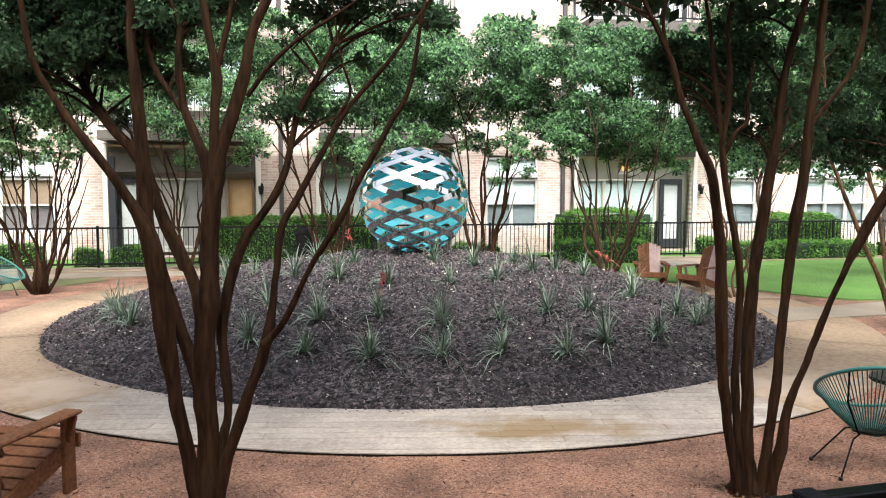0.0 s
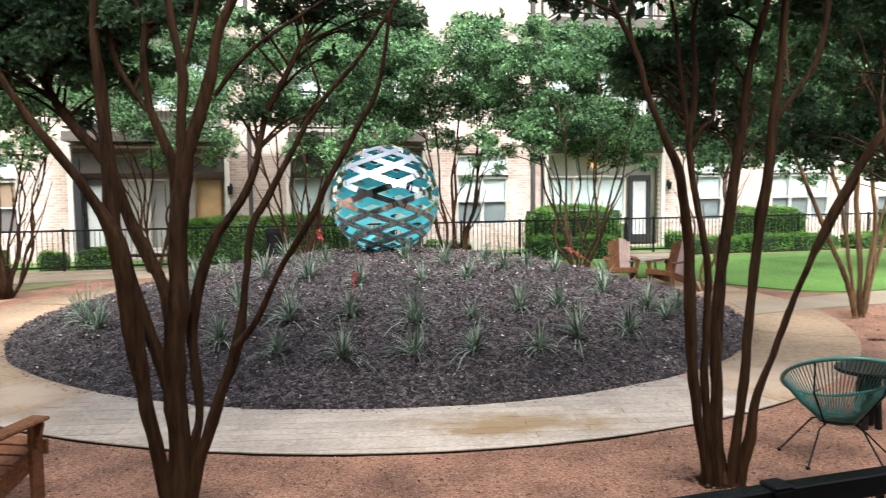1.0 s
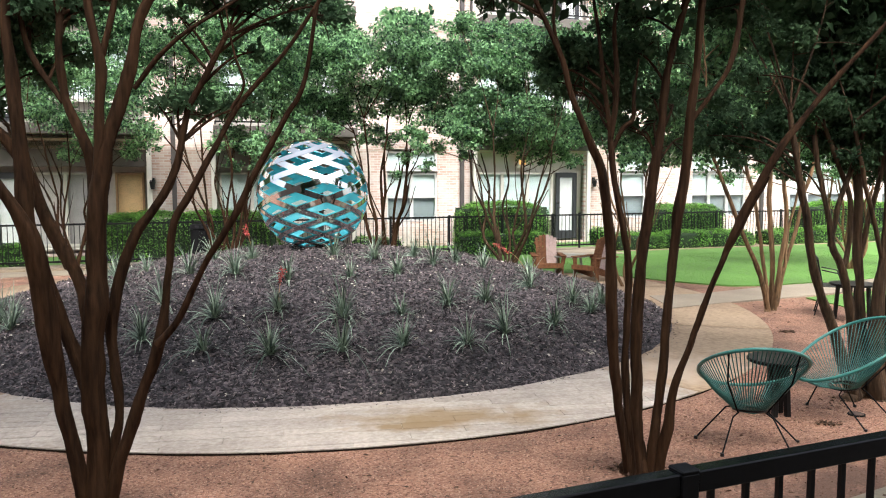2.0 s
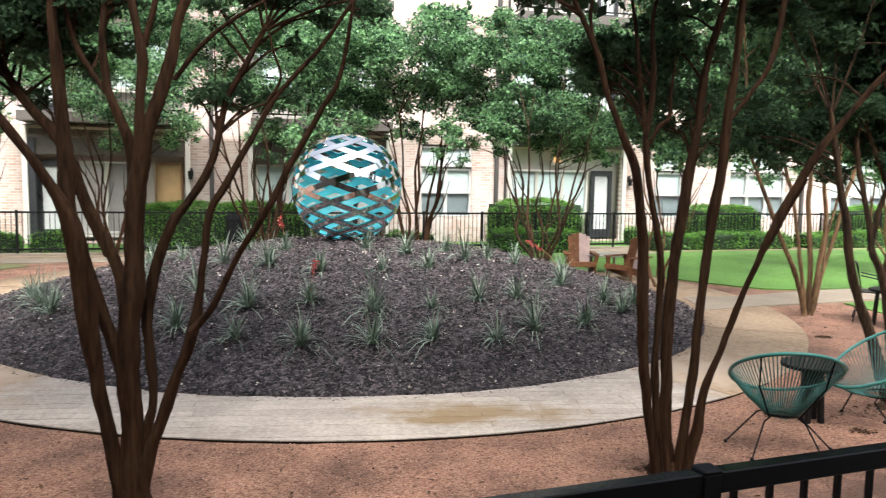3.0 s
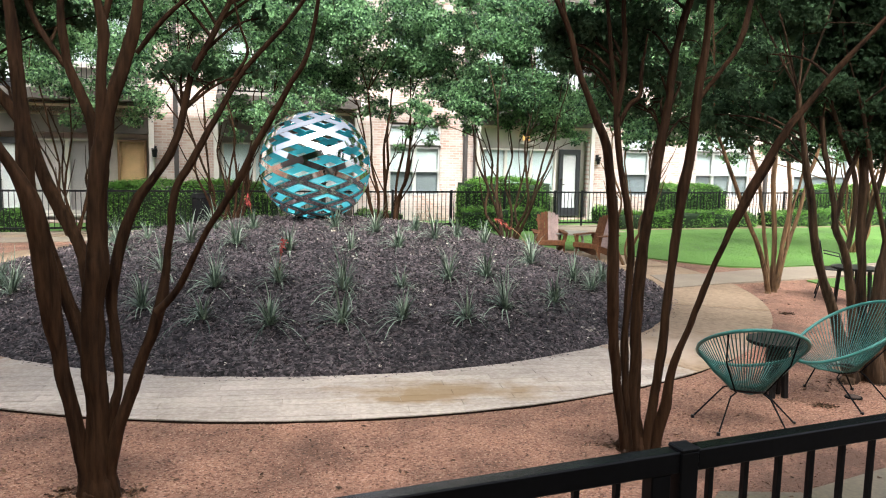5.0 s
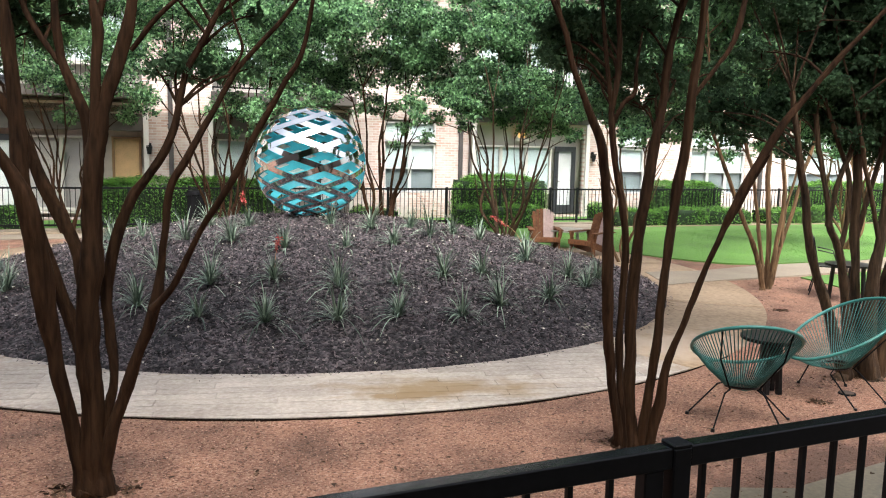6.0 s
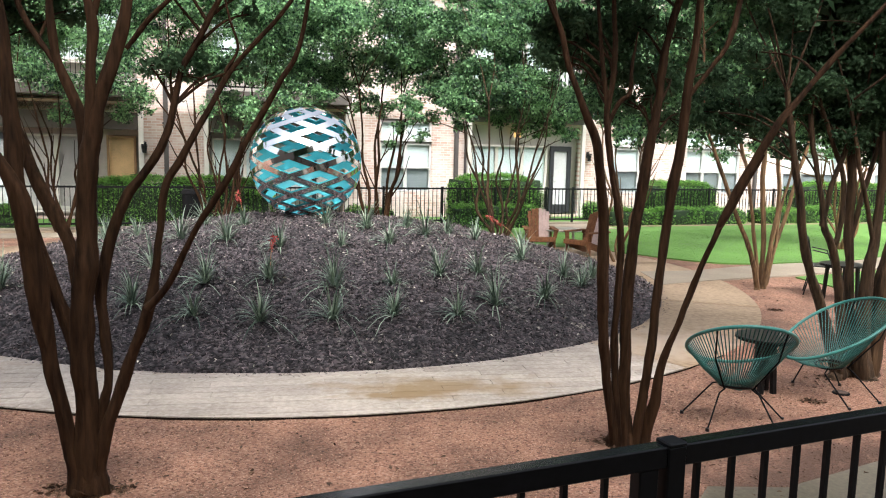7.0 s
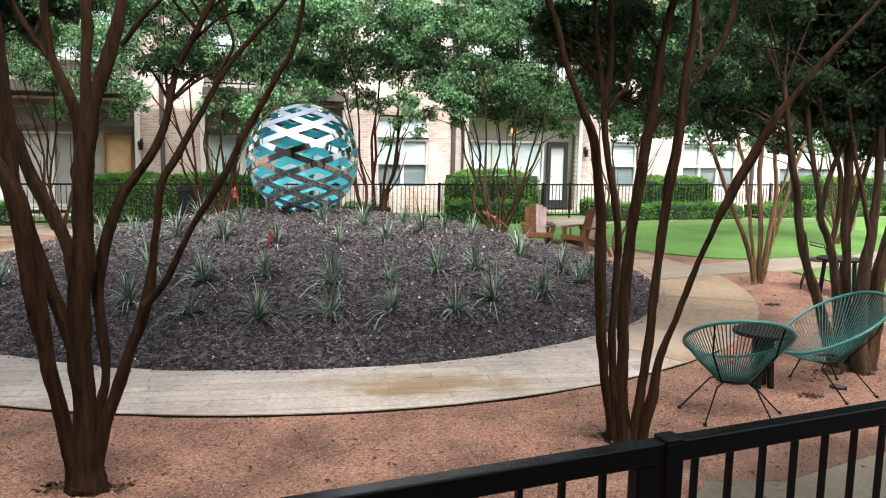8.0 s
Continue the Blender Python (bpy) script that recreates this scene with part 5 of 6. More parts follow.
for u in (-9.4, -7.1, -4.8, -2.4, 0.0, 2.35, 4.7, 7.0, 9.67, 11.31, 12.87, 14.43, 15.28, 17.6, 20.0, 22.46, 24.8, 27.1, 29.4, 31.7, 34.0):
    bm = bmesh.new()
    box(bm, (u, 0, 0.52), (0.055, 0.055, 1.08), bevel=0.004)
    box(bm, (u, 0, 1.07), (0.065, 0.065, 0.03), bevel=0.004)
    part("post", bm, M_BLACK, fence)
for z in (1.03, 0.17):
    bm = bmesh.new()
    box(bm, (13.4, 0, z), (45.2, 0.04, 0.045))
    part("rail", bm, M_BLACK, fence)
count = 0
joined = bmesh.new()
u = -9.2
while u < 36:
    u += 0.115
    if -3 < u < 30:
        ob = new("baluster", BAL)
        ob.parent = fence
        ob.location = (u, 0, 0.1)
    else:
        box(joined, (u, 0, 0.6), (0.016, 0.016, 0.86))
tagged(part("far_balusters", joined, M_BLACK, fence), kind="stuff")
kerb_bm = bmesh.new()
box(kerb_bm, (13.4, 0.1, 0.03), (45.2, 0.3, 0.1), bevel=0.012)
kerb = part("kerb", kerb_bm, M_CONC)
kerb.matrix_world = fence.matrix_world.copy()
tagged(kerb, "low concrete kerb under the fence", "kerb", kind="structure")
bm = bmesh.new()
for a in ((13.4, 1.2),):
    box(bm, (13.4, 1.45, 0.02), (45.2, 2.35, 0.05))
strip = part("lawn", bm, M_LAWN)
strip.matrix_world = fence.matrix_world.copy()
tagged(strip, "green grass strip behind the fence", "lawn", kind="structure")


def fence_sheet(name, u0, u1, off0, off1, z, material, label, category):
    bm = bmesh.new()
    box(bm, ((u0 + u1) / 2, (off0 + off1) / 2, z - 0.03), (u1 - u0, off1 - off0, 0.06))
    ob = part(name, bm, material)
    ob.matrix_world = fence.matrix_world.copy()
    return tagged(ob, label, category, kind="structure")


fence_sheet("soil", 16.2, 33.0, -1.0, -0.06, 0.036, M_BARE, "bare tan soil along the foot of the hedges", "soil")
fence_sheet("soil", -8.0, 8.4, -0.5, -0.06, 0.034, M_BARE, "bare tan soil along the fence", "soil")
fence_sheet("pavement", 14.3, 15.9, -1.5, -0.06, 0.04, M_CONC, "pale concrete slab before the fence gate", "walkway")


def along_fence(u, off):
    p = fence.matrix_world @ Vector((u, off, 0))
    return (p.x, p.y)


hedge(along_fence(4.6, 0.75), (4.6, 0.8, 1.2), "long clipped green hedge behind the fence", FEN_TURN, 1)
hedge(along_fence(13.15, 0.7), (2.75, 0.8, 1.34), "tall rounded clipped hedge behind the fence", FEN_TURN, 2)
hedge(along_fence(12.0, -0.55), (1.3, 0.7, 0.6), "low green shrub before the fence", FEN_TURN, 3, name="shrub", cat="shrub", group="low shrubs")
hedge(along_fence(13.3, -0.55), (1.1, 0.7, 0.58), "low green shrub before the fence", FEN_TURN, 4, name="shrub", cat="shrub", group="low shrubs")
hedge(along_fence(9.4, 0.45), (1.3, 0.6, 0.45), "small shrub by the fence", FEN_TURN, 5, name="shrub", cat="shrub", group="low shrubs")
hedge(along_fence(-0.3, 0.4), (0.6, 0.5, 0.48), "small round shrub behind the fence", FEN_TURN, 6, name="shrub", cat="shrub", group="low shrubs")
hedge(along_fence(0.72, 0.4), (1.0, 0.6, 0.54), "small round shrub behind the fence", FEN_TURN, 7, name="shrub", cat="shrub", group="low shrubs")
hedge(along_fence(-2.0, 0.45), (1.3, 0.6, 0.58), "low shrub behind the fence", FEN_TURN, 8, name="shrub", cat="shrub", group="low shrubs")
for k, u in enumerate((17.0, 18.55, 20.1, 22.15, 23.85, 25.6, 27.4)):
    hedge(along_fence(u, -0.42), (1.62, 0.66, (0.44, 0.5, 0.46)[k % 3]), "low clipped hedge along the lawn", FEN_TURN, 20 + k)
hedge(along_fence(19.4, 0.75), (2.5, 0.8, 1.2), "clipped green hedge behind the fence", FEN_TURN, 11)
hedge(along_fence(25.9, 0.75), (4.4, 0.8, 1.2), "clipped green hedge behind the fence", FEN_TURN, 12)
hedge(along_fence(16.55, 0.9), (0.6, 0.5, 0.5), "small round shrub behind the fence", FEN_TURN, 13, name="shrub", cat="shrub", group="low shrubs")

# near patio railing, on a patio half a metre above the gravel
PATIO = 0.405
rail_turn = 15.4
railing = thing("railing", (0.734, 1.549, PATIO), "near black metal patio railing with square pickets", "railing", turn=rail_turn)
bm = bmesh.new()
box(bm, (0, 0, 0.535), (0.048, 0.048, 1.07), bevel=0.003)
part("post", bm, M_RAIL, railing)
bm = bmesh.new()
box(bm, (0, 0, 1.074), (0.049, 0.049, 0.01), bevel=0.003)
part("post_cap", bm, M_RAIL, railing)
for a, b in ((-2.9, -0.024), (0.024, 4.0)):
    bm = bmesh.new()
    box(bm, ((a + b) / 2, 0, 1.048), (b - a, 0.04, 0.048), bevel=0.003)
    for face in bm.faces:
        face.normal_update()
        if face.normal.z > 0.9:
            face.material_index = 1
    part("top_rail", bm, [M_RAIL, M_WET], railing)
    bm = bmesh.new()
    box(bm, ((a + b) / 2, 0, 0.1), (b - a, 0.025, 0.03), bevel=0.002)
    part("bottom_rail", bm, M_RAIL, railing)
bm = bmesh.new()
box(bm, (-0.068, 0, 0.545), (0.05, 0.036, 0.96), bevel=0.003)
part("stile", bm, M_RAIL, railing)
bm = bmesh.new()
box(bm, (0, 0, 0.565), (0.0125, 0.0125, 0.93))
PICK = bpy.data.meshes.new("picket")
bm.to_mesh(PICK)
bm.free()
PICK.materials.append(M_RAIL)
for u in [-0.17 - 0.1 * k for k in range(27)] + [0.075 + 0.1 * k for k in range(39)]:
    ob = new("picket", PICK)
    ob.parent = railing
    ob.location = (u, 0, 0)
patio = flat_sheet("patio", [(-2.2, 0.8), (0.734, 1.61), (4.4, 2.6), (5.0, 2.7), (9, 2.7), (9, -1.6), (-9, -1.6), (-9, 0.8)], PATIO, M_CONC, "raised concrete patio slab", "patio", PATIO + 0.03)


# litter bin by the fence
litter_bin = thing("litter_bin", (-3.28, 18.75, 0), "black metal litter bin beside the fence", "bin", turn=FEN_TURN)
bm = bmesh.new()
bmesh.ops.create_cone(bm, cap_ends=True, segments=24, radius1=0.2, radius2=0.22, depth=0.9, matrix=Matrix.Translation((0, 0, 0.46)))
part("body", bm, M_LEG, litter_bin)
bm = bmesh.new()
bmesh.ops.create_cone(bm, cap_ends=True, segments=24, radius1=0.24, radius2=0.2, depth=0.1, matrix=Matrix.Translation((0, 0, 0.98)))
part("lid", bm, M_LEG, litter_bin)
bm = bmesh.new()
bmesh.ops.create_cone(bm, cap_ends=True, segments=24, radius1=0.17, radius2=0.17, depth=0.05, matrix=Matrix.Translation((0, 0, 0.925)))
part("neck", bm, M_LEG, litter_bin)


# ---- chairs and tables ----
def acapulco(at, turn):
    """A woven string lounge chair: a tilted oval rim, a low seat ring, cords between them and thin bent legs."""
    ob = thing("string_chair", (*at, 0), "teal woven cord lounge chair with thin black legs on gravel", "chair", "string chairs", turn=turn)
    UP = 0.015
    n = 84
    rim, low = [], []
    for k in range(n):
        a = 2 * math.pi * k / n
        t = (1 - math.sin(a)) / 2
        # rim: front edge low, back edge high
        x, y = 0.4 * math.cos(a), 0.45 * math.sin(a)
        rim.append((x * (1 - 0.12 * (0.5 - t)), y - 0.04, 0.60 + UP - 0.25 * math.sin(a)))
        low.append((0.125 * math.cos(a), 0.115 * math.sin(a) - 0.02, 0.27 + UP - 0.015 * math.sin(a)))
    rim.append(rim[0])
    tubes("rim", [(np.array(rim), 0.0145)], M_CORD_TOP, ob, sides=8)
    for k in range(n):
        a, b = np.array(rim[k]), np.array(low[k])
        mid = (a + b) / 2 + np.array([0, 0, -0.02])
        tubes("cord", [(np.array([a, mid, b]), 0.0041)], M_CORD, ob, sides=4)
    low.append(low[0])
    tubes("seat_ring", [(np.array(low), 0.012)], M_BLACK, ob, sides=6)
    for k in range(6):
        r1 = 2 * math.pi * (k + 0.5) / 6
        runs = [(np.array([(0.12 * math.cos(r1 + q), 0.11 * math.sin(r1 + q) - 0.02, 0.265 + UP) for q in (-1.2, 0, 1.2)]), 0.0045)]
        tubes("seat_cord", runs, M_CORD, ob, sides=4)
    for sx in (-1, 1):
        for fy, foot in ((-1, (0.26, -0.33)), (1, (0.39, 0.06))):
            p = [(sx * 0.1, fy * 0.09 - 0.02, 0.27 + UP), (sx * 0.15, fy * 0.14, 0.235 + UP * 0.9), (sx * foot[0], foot[1], 0.01)]
            leg = tubes("leg", [(np.array(p), 0.0068)], M_LEG, ob, sides=6)
            bm = bmesh.new()
            bmesh.ops.create_cone(bm, cap_ends=True, segments=8, radius1=0.016, radius2=0.014, depth=0.025, matrix=Matrix.Translation((sx * foot[0], foot[1], 0.012)))
            part("rubber_foot", bm, M_BLACK, leg)
        back = [(sx * 0.11, -0.11, 0.27 + UP), (sx * 0.23, -0.3, 0.55 + UP), (sx * 0.25, -0.405, 0.79 + UP)]
        tubes("back_strut", [(np.array(back), 0.0068)], M_LEG, ob, sides=6)
    return ob


def adirondack(at, turn, label, pale=False, size=1.0):
    """A slatted garden chair with a fan back, broad arms and a sloping seat."""
    ob = thing("adirondack_chair", (*at, 0), label, "chair", "adirondack chairs", turn=turn)
    ob.scale = (size, size, size)
    w = 0.56
    for s in (-1, 1):
        bm = bmesh.new()
        beam(bm, (s * w / 2, 0.42, 0.30), (s * w / 2, -0.44, 0.04), 0.035, 0.13, bevel=0.005)
        part("side_rail", bm, M_WOOD, ob)
        bm = bmesh.new()
        box(bm, (s * (w / 2 + 0.03), 0.36, 0.27), (0.035, 0.11, 0.54), bevel=0.005)
        part("front_leg", bm, M_WOOD, ob)
        bm = bmesh.new()
        box(bm, (s * (w / 2 + 0.05), 0.02, 0.555), (0.14, 0.78, 0.026), bevel=0.01)
        part("arm", bm, M_WOOD, ob)
        bm = bmesh.new()
        beam(bm, (s * (w / 2 + 0.03), 0.34, 0.36), (s * (w / 2 + 0.06), 0.36, 0.54), 0.03, 0.09, up=(1, 0, 0), bevel=0.004)
        part("arm_bracket", bm, M_WOOD, ob)
        bm = bmesh.new()
        box(bm, (s * (w / 2 + 0.03), -0.3, 0.28), (0.03, 0.08, 0.56), bevel=0.004)
        part("back_leg", bm, M_WOOD, ob)
    for k in range(6):
        t = k / 5
        y, z = 0.42 - 0.52 * t, 0.375 - 0.155 * t
        bm = bmesh.new()
        box(bm, (0, y, z), (w + 0.03, 0.092, 0.022), pose(0, 0, 0, 16.7), bevel=0.004)
        part("seat_slat", bm, M_WOOD, ob)
    bm = bmesh.new()
    box(bm, (0, 0.47, 0.33), (w + 0.08, 0.025, 0.1), bevel=0.004)
    part("apron", bm, M_WOOD, ob)
    for k in range(6):
        q = k - 2.5
        bm = bmesh.new()
        top = 1.0 - 0.012 * q * q
        beam(bm, (q * 0.078, -0.13, 0.2), (q * 0.088, -0.43, top), 0.08, 0.02, up=(0, 1, 0.3), bevel=0.004)
        part("back_slat", bm, M_WOOD_PALE if pale and q < 0 else M_WOOD, ob)
    for y, z in ((-0.26, 0.5), (-0.385, 0.8)):
        bm = bmesh.new()
        box(bm, (0, y - 0.02, z), (w + (0.16 if z < 0.6 else 0.0), 0.03, 0.07), pose(0, 0, 0, 18), bevel=0.004)
        part("back_rail", bm, M_WOOD, ob)
    return ob


acapulco((3.18, 5.68), -16.0)
acapulco((4.33, 6.2), 92.0)
acapulco((-8.05, 14.2), -95.0)
adirondack((-2.925, 4.93), -12.0, "reddish-brown wooden adirondack chair on gravel")
adirondack((4.28, 15.95), 172.0, "wooden adirondack chair with a half-faded back on gravel", True, 0.88)
adirondack((5.12, 15.35), 126.0, "wooden adirondack chair facing a low table", True, 0.88)


def side_table(at, h, r, material, label, stand=0.62):
    ob = thing("side_table", (*at, 0), label, "table", "small tables")
    bm = bmesh.new()
    bmesh.ops.create_cone(bm, cap_ends=True, segments=32, radius1=r, radius2=r, depth=0.03, matrix=Matrix.Translation((0, 0, h)))
    bmesh.ops.bevel(bm, geom=[e for e in bm.edges if len(e.link_faces) == 2 and e.calc_face_angle() > 1], offset=0.006, segments=2, affect="EDGES")
    part("tabletop", bm, material, ob)
    for k in range(4):
        a = math.pi / 4 + k * math.pi / 2
        bm = bmesh.new()
        beam(bm, (r * stand * math.cos(a), r * stand * math.sin(a), h - 0.01), (r * (stand + 0.1) * math.cos(a), r * (stand + 0.1) * math.sin(a), 0), 0.045, 0.045, up=(1, 0.1, 0), bevel=0.004)
        part("leg", bm, material, ob)
    return ob


side_table((3.82, 6.35), 0.5, 0.27, M_BLACK, "small round dark side table between cord chairs", 0.22)
side_table((4.86, 16.35), 0.42, 0.45, M_TABLE, "low round weathered grey table between chairs")
side_table((7.42, 10.5), 0.54, 0.32, M_BLACK, "round black metal bistro table on gravel")


def metal_chair(at, turn):
    ob = thing("metal_chair", (*at, 0), "black metal mesh bistro chair", "chair", "bistro chairs", turn=turn)
    for s in (-1, 1):
        tubes("leg", [(np.array([(s * 0.22, 0.2, 0.0), (s * 0.2, 0.1, 0.45), (s * 0.24, 0.02, 0.66), (s * 0.22, -0.2, 0.7)]), 0.011)], M_BLACK, ob, sides=6)
        tubes("leg", [(np.array([(s * 0.22, -0.28, 0.0), (s * 0.2, -0.18, 0.45), (s * 0.18, -0.26, 0.85)]), 0.011)], M_BLACK, ob, sides=6)
    bm = bmesh.new()
    box(bm, (0, -0.02, 0.45), (0.42, 0.42, 0.015), bevel=0.006)
    part("seat", bm, M_BLACK, ob)
    for k in range(9):
        bm = bmesh.new()
        x = -0.16 + 0.04 * k
        beam(bm, (x, -0.19, 0.5), (x, -0.26 - 0.02 * math.cos(x * 6), 0.86), 0.008, 0.008, up=(0, 1, 0))
        part("back_bar", bm, M_BLACK, ob)
    tubes("back_frame", [(np.array([(-0.18, -0.26, 0.84), (-0.1, -0.29, 0.89), (0.1, -0.29, 0.89), (0.18, -0.26, 0.84)]), 0.011)], M_BLACK, ob, sides=6)
    return ob


metal_chair((7.48, 11.0), 238.0)
metal_chair((8.55, 10.2), 60.0)


# ---- yuccas on the mound ----
def yucca(at, size, seed, flower=0):
    g = np.random.RandomState(seed)
    ob = thing("red_yucca", (*at, mound_lump(*at) - 0.01), "grassy grey-green red yucca clump in dark mulch", "plant", "yuccas on the mound")
    n = int(52 + 30 * size)
    V, F = [], []
    for k in range(n):
        a = g.uniform(0, 6.283)
        l = size * g.uniform(0.55, 1.1)
        old = g.uniform() < 0.1
        up = g.uniform(0.02, 0.3) if old else g.uniform(0.2, 1.0) ** 0.8
        l *= g.uniform(0.9, 1.5) if old else 1.0
        out = np.array([math.cos(a), math.sin(a), 0])
        side = np.array([-math.sin(a), math.cos(a), 0])
        w = 0.0064 * g.uniform(0.7, 1.3)
        s = len(V)
        for i in range(6):
            t = i / 5
            reach = (1 - up) * 0.9 * t + 0.25 * t * t
            z = l * (up * t * 1.0 - (0.55 * (1 - up) + 0.1) * t * t * t + 0.05 * t)
            c = out * (0.02 + l * reach) + np.array([0, 0, z]) + side * 0.03 * l * math.sin(3 * t + k)
            ww = w * (1 - t ** 2.5) + 0.0008
            V += [c + side * ww, c - side * ww + np.array([0, 0, 0.004 * (1 - t)])]
        for i in range(5):
            b = s + i * 2
            F.append((b, b + 1, b + 3, b + 2))
    tagged(quads("foliage", V, F, M_YUCCA, ob), kind="stuff")
    if flower:
        a = g.uniform(0, 6.283) if flower == 1 else flower
        l = 0.55
        d = np.array([math.cos(a) * (0.2 if flower == 1 else 1.0), math.sin(a) * 0.2, 0])
        p = spline([np.zeros(3), d * l * 0.35 + np.array([0, 0, l * 0.5]), d * l + np.array([0, 0, l * 0.9])], 8)
        stalk = tubes("flower_stalk", [(p, np.linspace(0.006, 0.003, len(p)))], M_STALK, ob, sides=5)
        c = p[len(p) * 2 // 3:]
        pts = np.repeat(c, 9, axis=0) + g.normal(size=(len(c) * 9, 3)) * 0.014
        v, f = leaf_arrays(pts, 0.035, g, 0.5, 0)
        quads("blossom", v, f, M_FLOWER, stalk, "coral red flowers")
    return ob


PLANTS = [(-3.94, 9.82), (-4.67, 11.06), (-2.11, 8.5), (-1.44, 8.24), (-1.45, 9.07), (-0.75, 8.06), (-0.74, 9.06), (0.01, 8.91), (-0.01, 8.06), (0.64, 8.18), (0.68, 9.08), (1.28, 9.46), (1.82, 9.75), (1.34, 8.3), (1.85, 8.71), (2.54, 9.11), (3.28, 9.96), (2.61, 10.66), (3.1, 10.22), (-0.7, 10.28), (0.1, 10.41), (-1.42, 10.66), (0.75, 10.7), (-2.85, 11.9), (-2.06, 10.94), (-1.9, 11.9), (-1.31, 11.73), (1.32, 11.29), (1.73, 11.86), (2.14, 11.76), (2.9, 11.95)]
PLANTS += [(0.47, 11.52), (-0.12, 11.66), (1.09, 11.89), (-2.15, 9.7), (-3.4, 12.2), (-4.3, 10.4), (-3.0, 11.0), (3.6, 10.5)]
for i, p in enumerate(PLANTS):
    size = 0.36 + 0.28 * ((i * 37) % 10) / 10
    size = {0: 0.62, 1: 0.6, 36: 0.62}.get(i, size)
    yucca(p, size, 400 + i, {6: 1, 26: 1, 30: 3.1}.get(i, 0))

# ---- mulch chips and litter ----
g = np.random.RandomState(77)


def strew(name, n, r_max, lift, size, width, flat, material, label, category, deep=14.0):
    a, r = g.uniform(0, 6.283, n), BED_R * np.sqrt(g.uniform(0, r_max, n))
    x, y = BED[0] + r * np.cos(a), BED[1] + r * np.sin(a)
    keep = y < deep
    x, y = x[keep], y[keep]
    c = np.stack([x, y, np.array([mound_lump(p, q) for p, q in zip(x, y)]) + lift + g.uniform(-0.004, 0.012, len(x))], -1)
    v, f = leaf_arrays(c, size, g, width, 0.0, flat)
    tagged(quads(name, v, f, material), label, category, kind="stuff")


strew("mulch_chips", 80000, 0.985, 0.006, 0.047, 0.27, 0.35, M_CHIP, "loose dark shredded bark chips on the mound", "mulch")
strew("pale_chips", 1500, 0.98, 0.014, 0.034, 0.7, 0.7, M_PALE, "scattered pale wood bits and dry leaves on mulch", "mulch")


# chips and leaf bits spilt from the bed on the path
n = 500
a = g.uniform(3.2, 6.2, n)
r = BED_R - 0.03 + np.abs(g.normal(size=n)) * 0.07
c = np.stack([BED[0] + r * np.cos(a), BED[1] + r * np.sin(a), np.full(n, 0.024)], -1)
v, f = leaf_arrays(c, 0.035, g, 0.3, 0.0, 0.9)
tagged(quads("spilt_mulch", v, f, M_CHIP), "stray bark chips along the inner path edge", "mulch", kind="stuff")


def off_path(x, y):
    return ((x + 0.3) / 6.75) ** 2 + ((y - 12.85) / 6.92) ** 2 > 1.012


n = 2600
x, y = g.uniform(-6, 8, n), g.uniform(2.6, 13, n)
out = off_path(x, y)
c = np.stack([x[out], y[out], np.array([uneven(p, q) for p, q in zip(x[out], y[out])]) + 0.008], -1)
v, f = leaf_arrays(c, 0.04, g, 0.4, 0.0, 0.9)
tagged(quads("leaf_litter", v, f, M_LITTER), "dry brown leaves and twigs scattered on gravel", "litter", kind="stuff")


def pile(name, spots, n, size, material, label, lift):
    """Little drifts of leaves and scraps."""
    pts = []
    for x, y, rx, ry in spots:
        q = g.normal(size=(n, 2)) * 0.45
        for a, b in q:
            px, py = x + a * rx, y + b * ry
            pts.append((px, py, lift(px, py) + abs(g.normal()) * 0.008))
    v, f = leaf_arrays(np.array(pts), size, g, 0.45, 0.0, 0.7)
    tagged(quads(name, v, f, material), label, "litter", kind="stuff")


pile("leaf_drift", [(5.98, 9.82, 0.14, 0.07), (4.1, 6.05, 0.12, 0.06), (-1.66, 4.78, 0.1, 0.1), (-1.28, 4.75, 0.08, 0.08), (2.0, 5.3, 0.2, 0.08), (4.75, 6.7, 0.3, 0.12), (2.02, 5.05, 0.1, 0.06)], 70, 0.038, M_LITTER, "small drifts of dark dry leaves on gravel", uneven)
pile("pale_drift", [(-2.95, 8.75, 0.16, 0.1), (-2.4, 8.45, 0.1, 0.06), (-4.6, 9.9, 0.2, 0.1), (-0.2, 11.2, 0.2, 0.12), (2.8, 8.5, 0.12, 0.08)], 22, 0.045, M_PALE, "small drifts of pale dry petals on mulch", mound_lump)
n = 60000
x, y = g.uniform(-4.5, 6.5, n), g.uniform(2.6, 8.5, n)
out = off_path(x, y)
c = np.stack([x[out], y[out], np.array([uneven(p, q) for p, q in zip(x[out], y[out])]) + 0.002], -1)
v, f = leaf_arrays(c, 0.013, g, 0.85, -0.12, 0.8)
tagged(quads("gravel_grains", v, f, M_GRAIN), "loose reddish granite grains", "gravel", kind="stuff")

# short grass over the near part of the lawn
n = 45000
x, y = g.uniform(4.3, 14.0, n), g.uniform(13.7, 20.5, n)
front = np.interp(x, [4.2, 5.09, 5.86, 6.41, 6.94, 7.4, 8.03, 8.99, 10.35, 14], [17.3, 16.7, 15.95, 15.15, 14.55, 14.2, 14.1, 14.3, 14.55, 16.5])
keep = (y > front) & (y < 19.3 + (x + 0.6) * 0.207 - 1.2)
c = np.stack([x[keep], y[keep], np.full(int(keep.sum()), 0.028)], -1)
v, f = leaf_arrays(c, 0.02, g, 0.25, -0.9, 0.0)
tagged(quads("grass", v, f, M_GRASS), "short mown blades of green grass", "grass", kind="stuff")

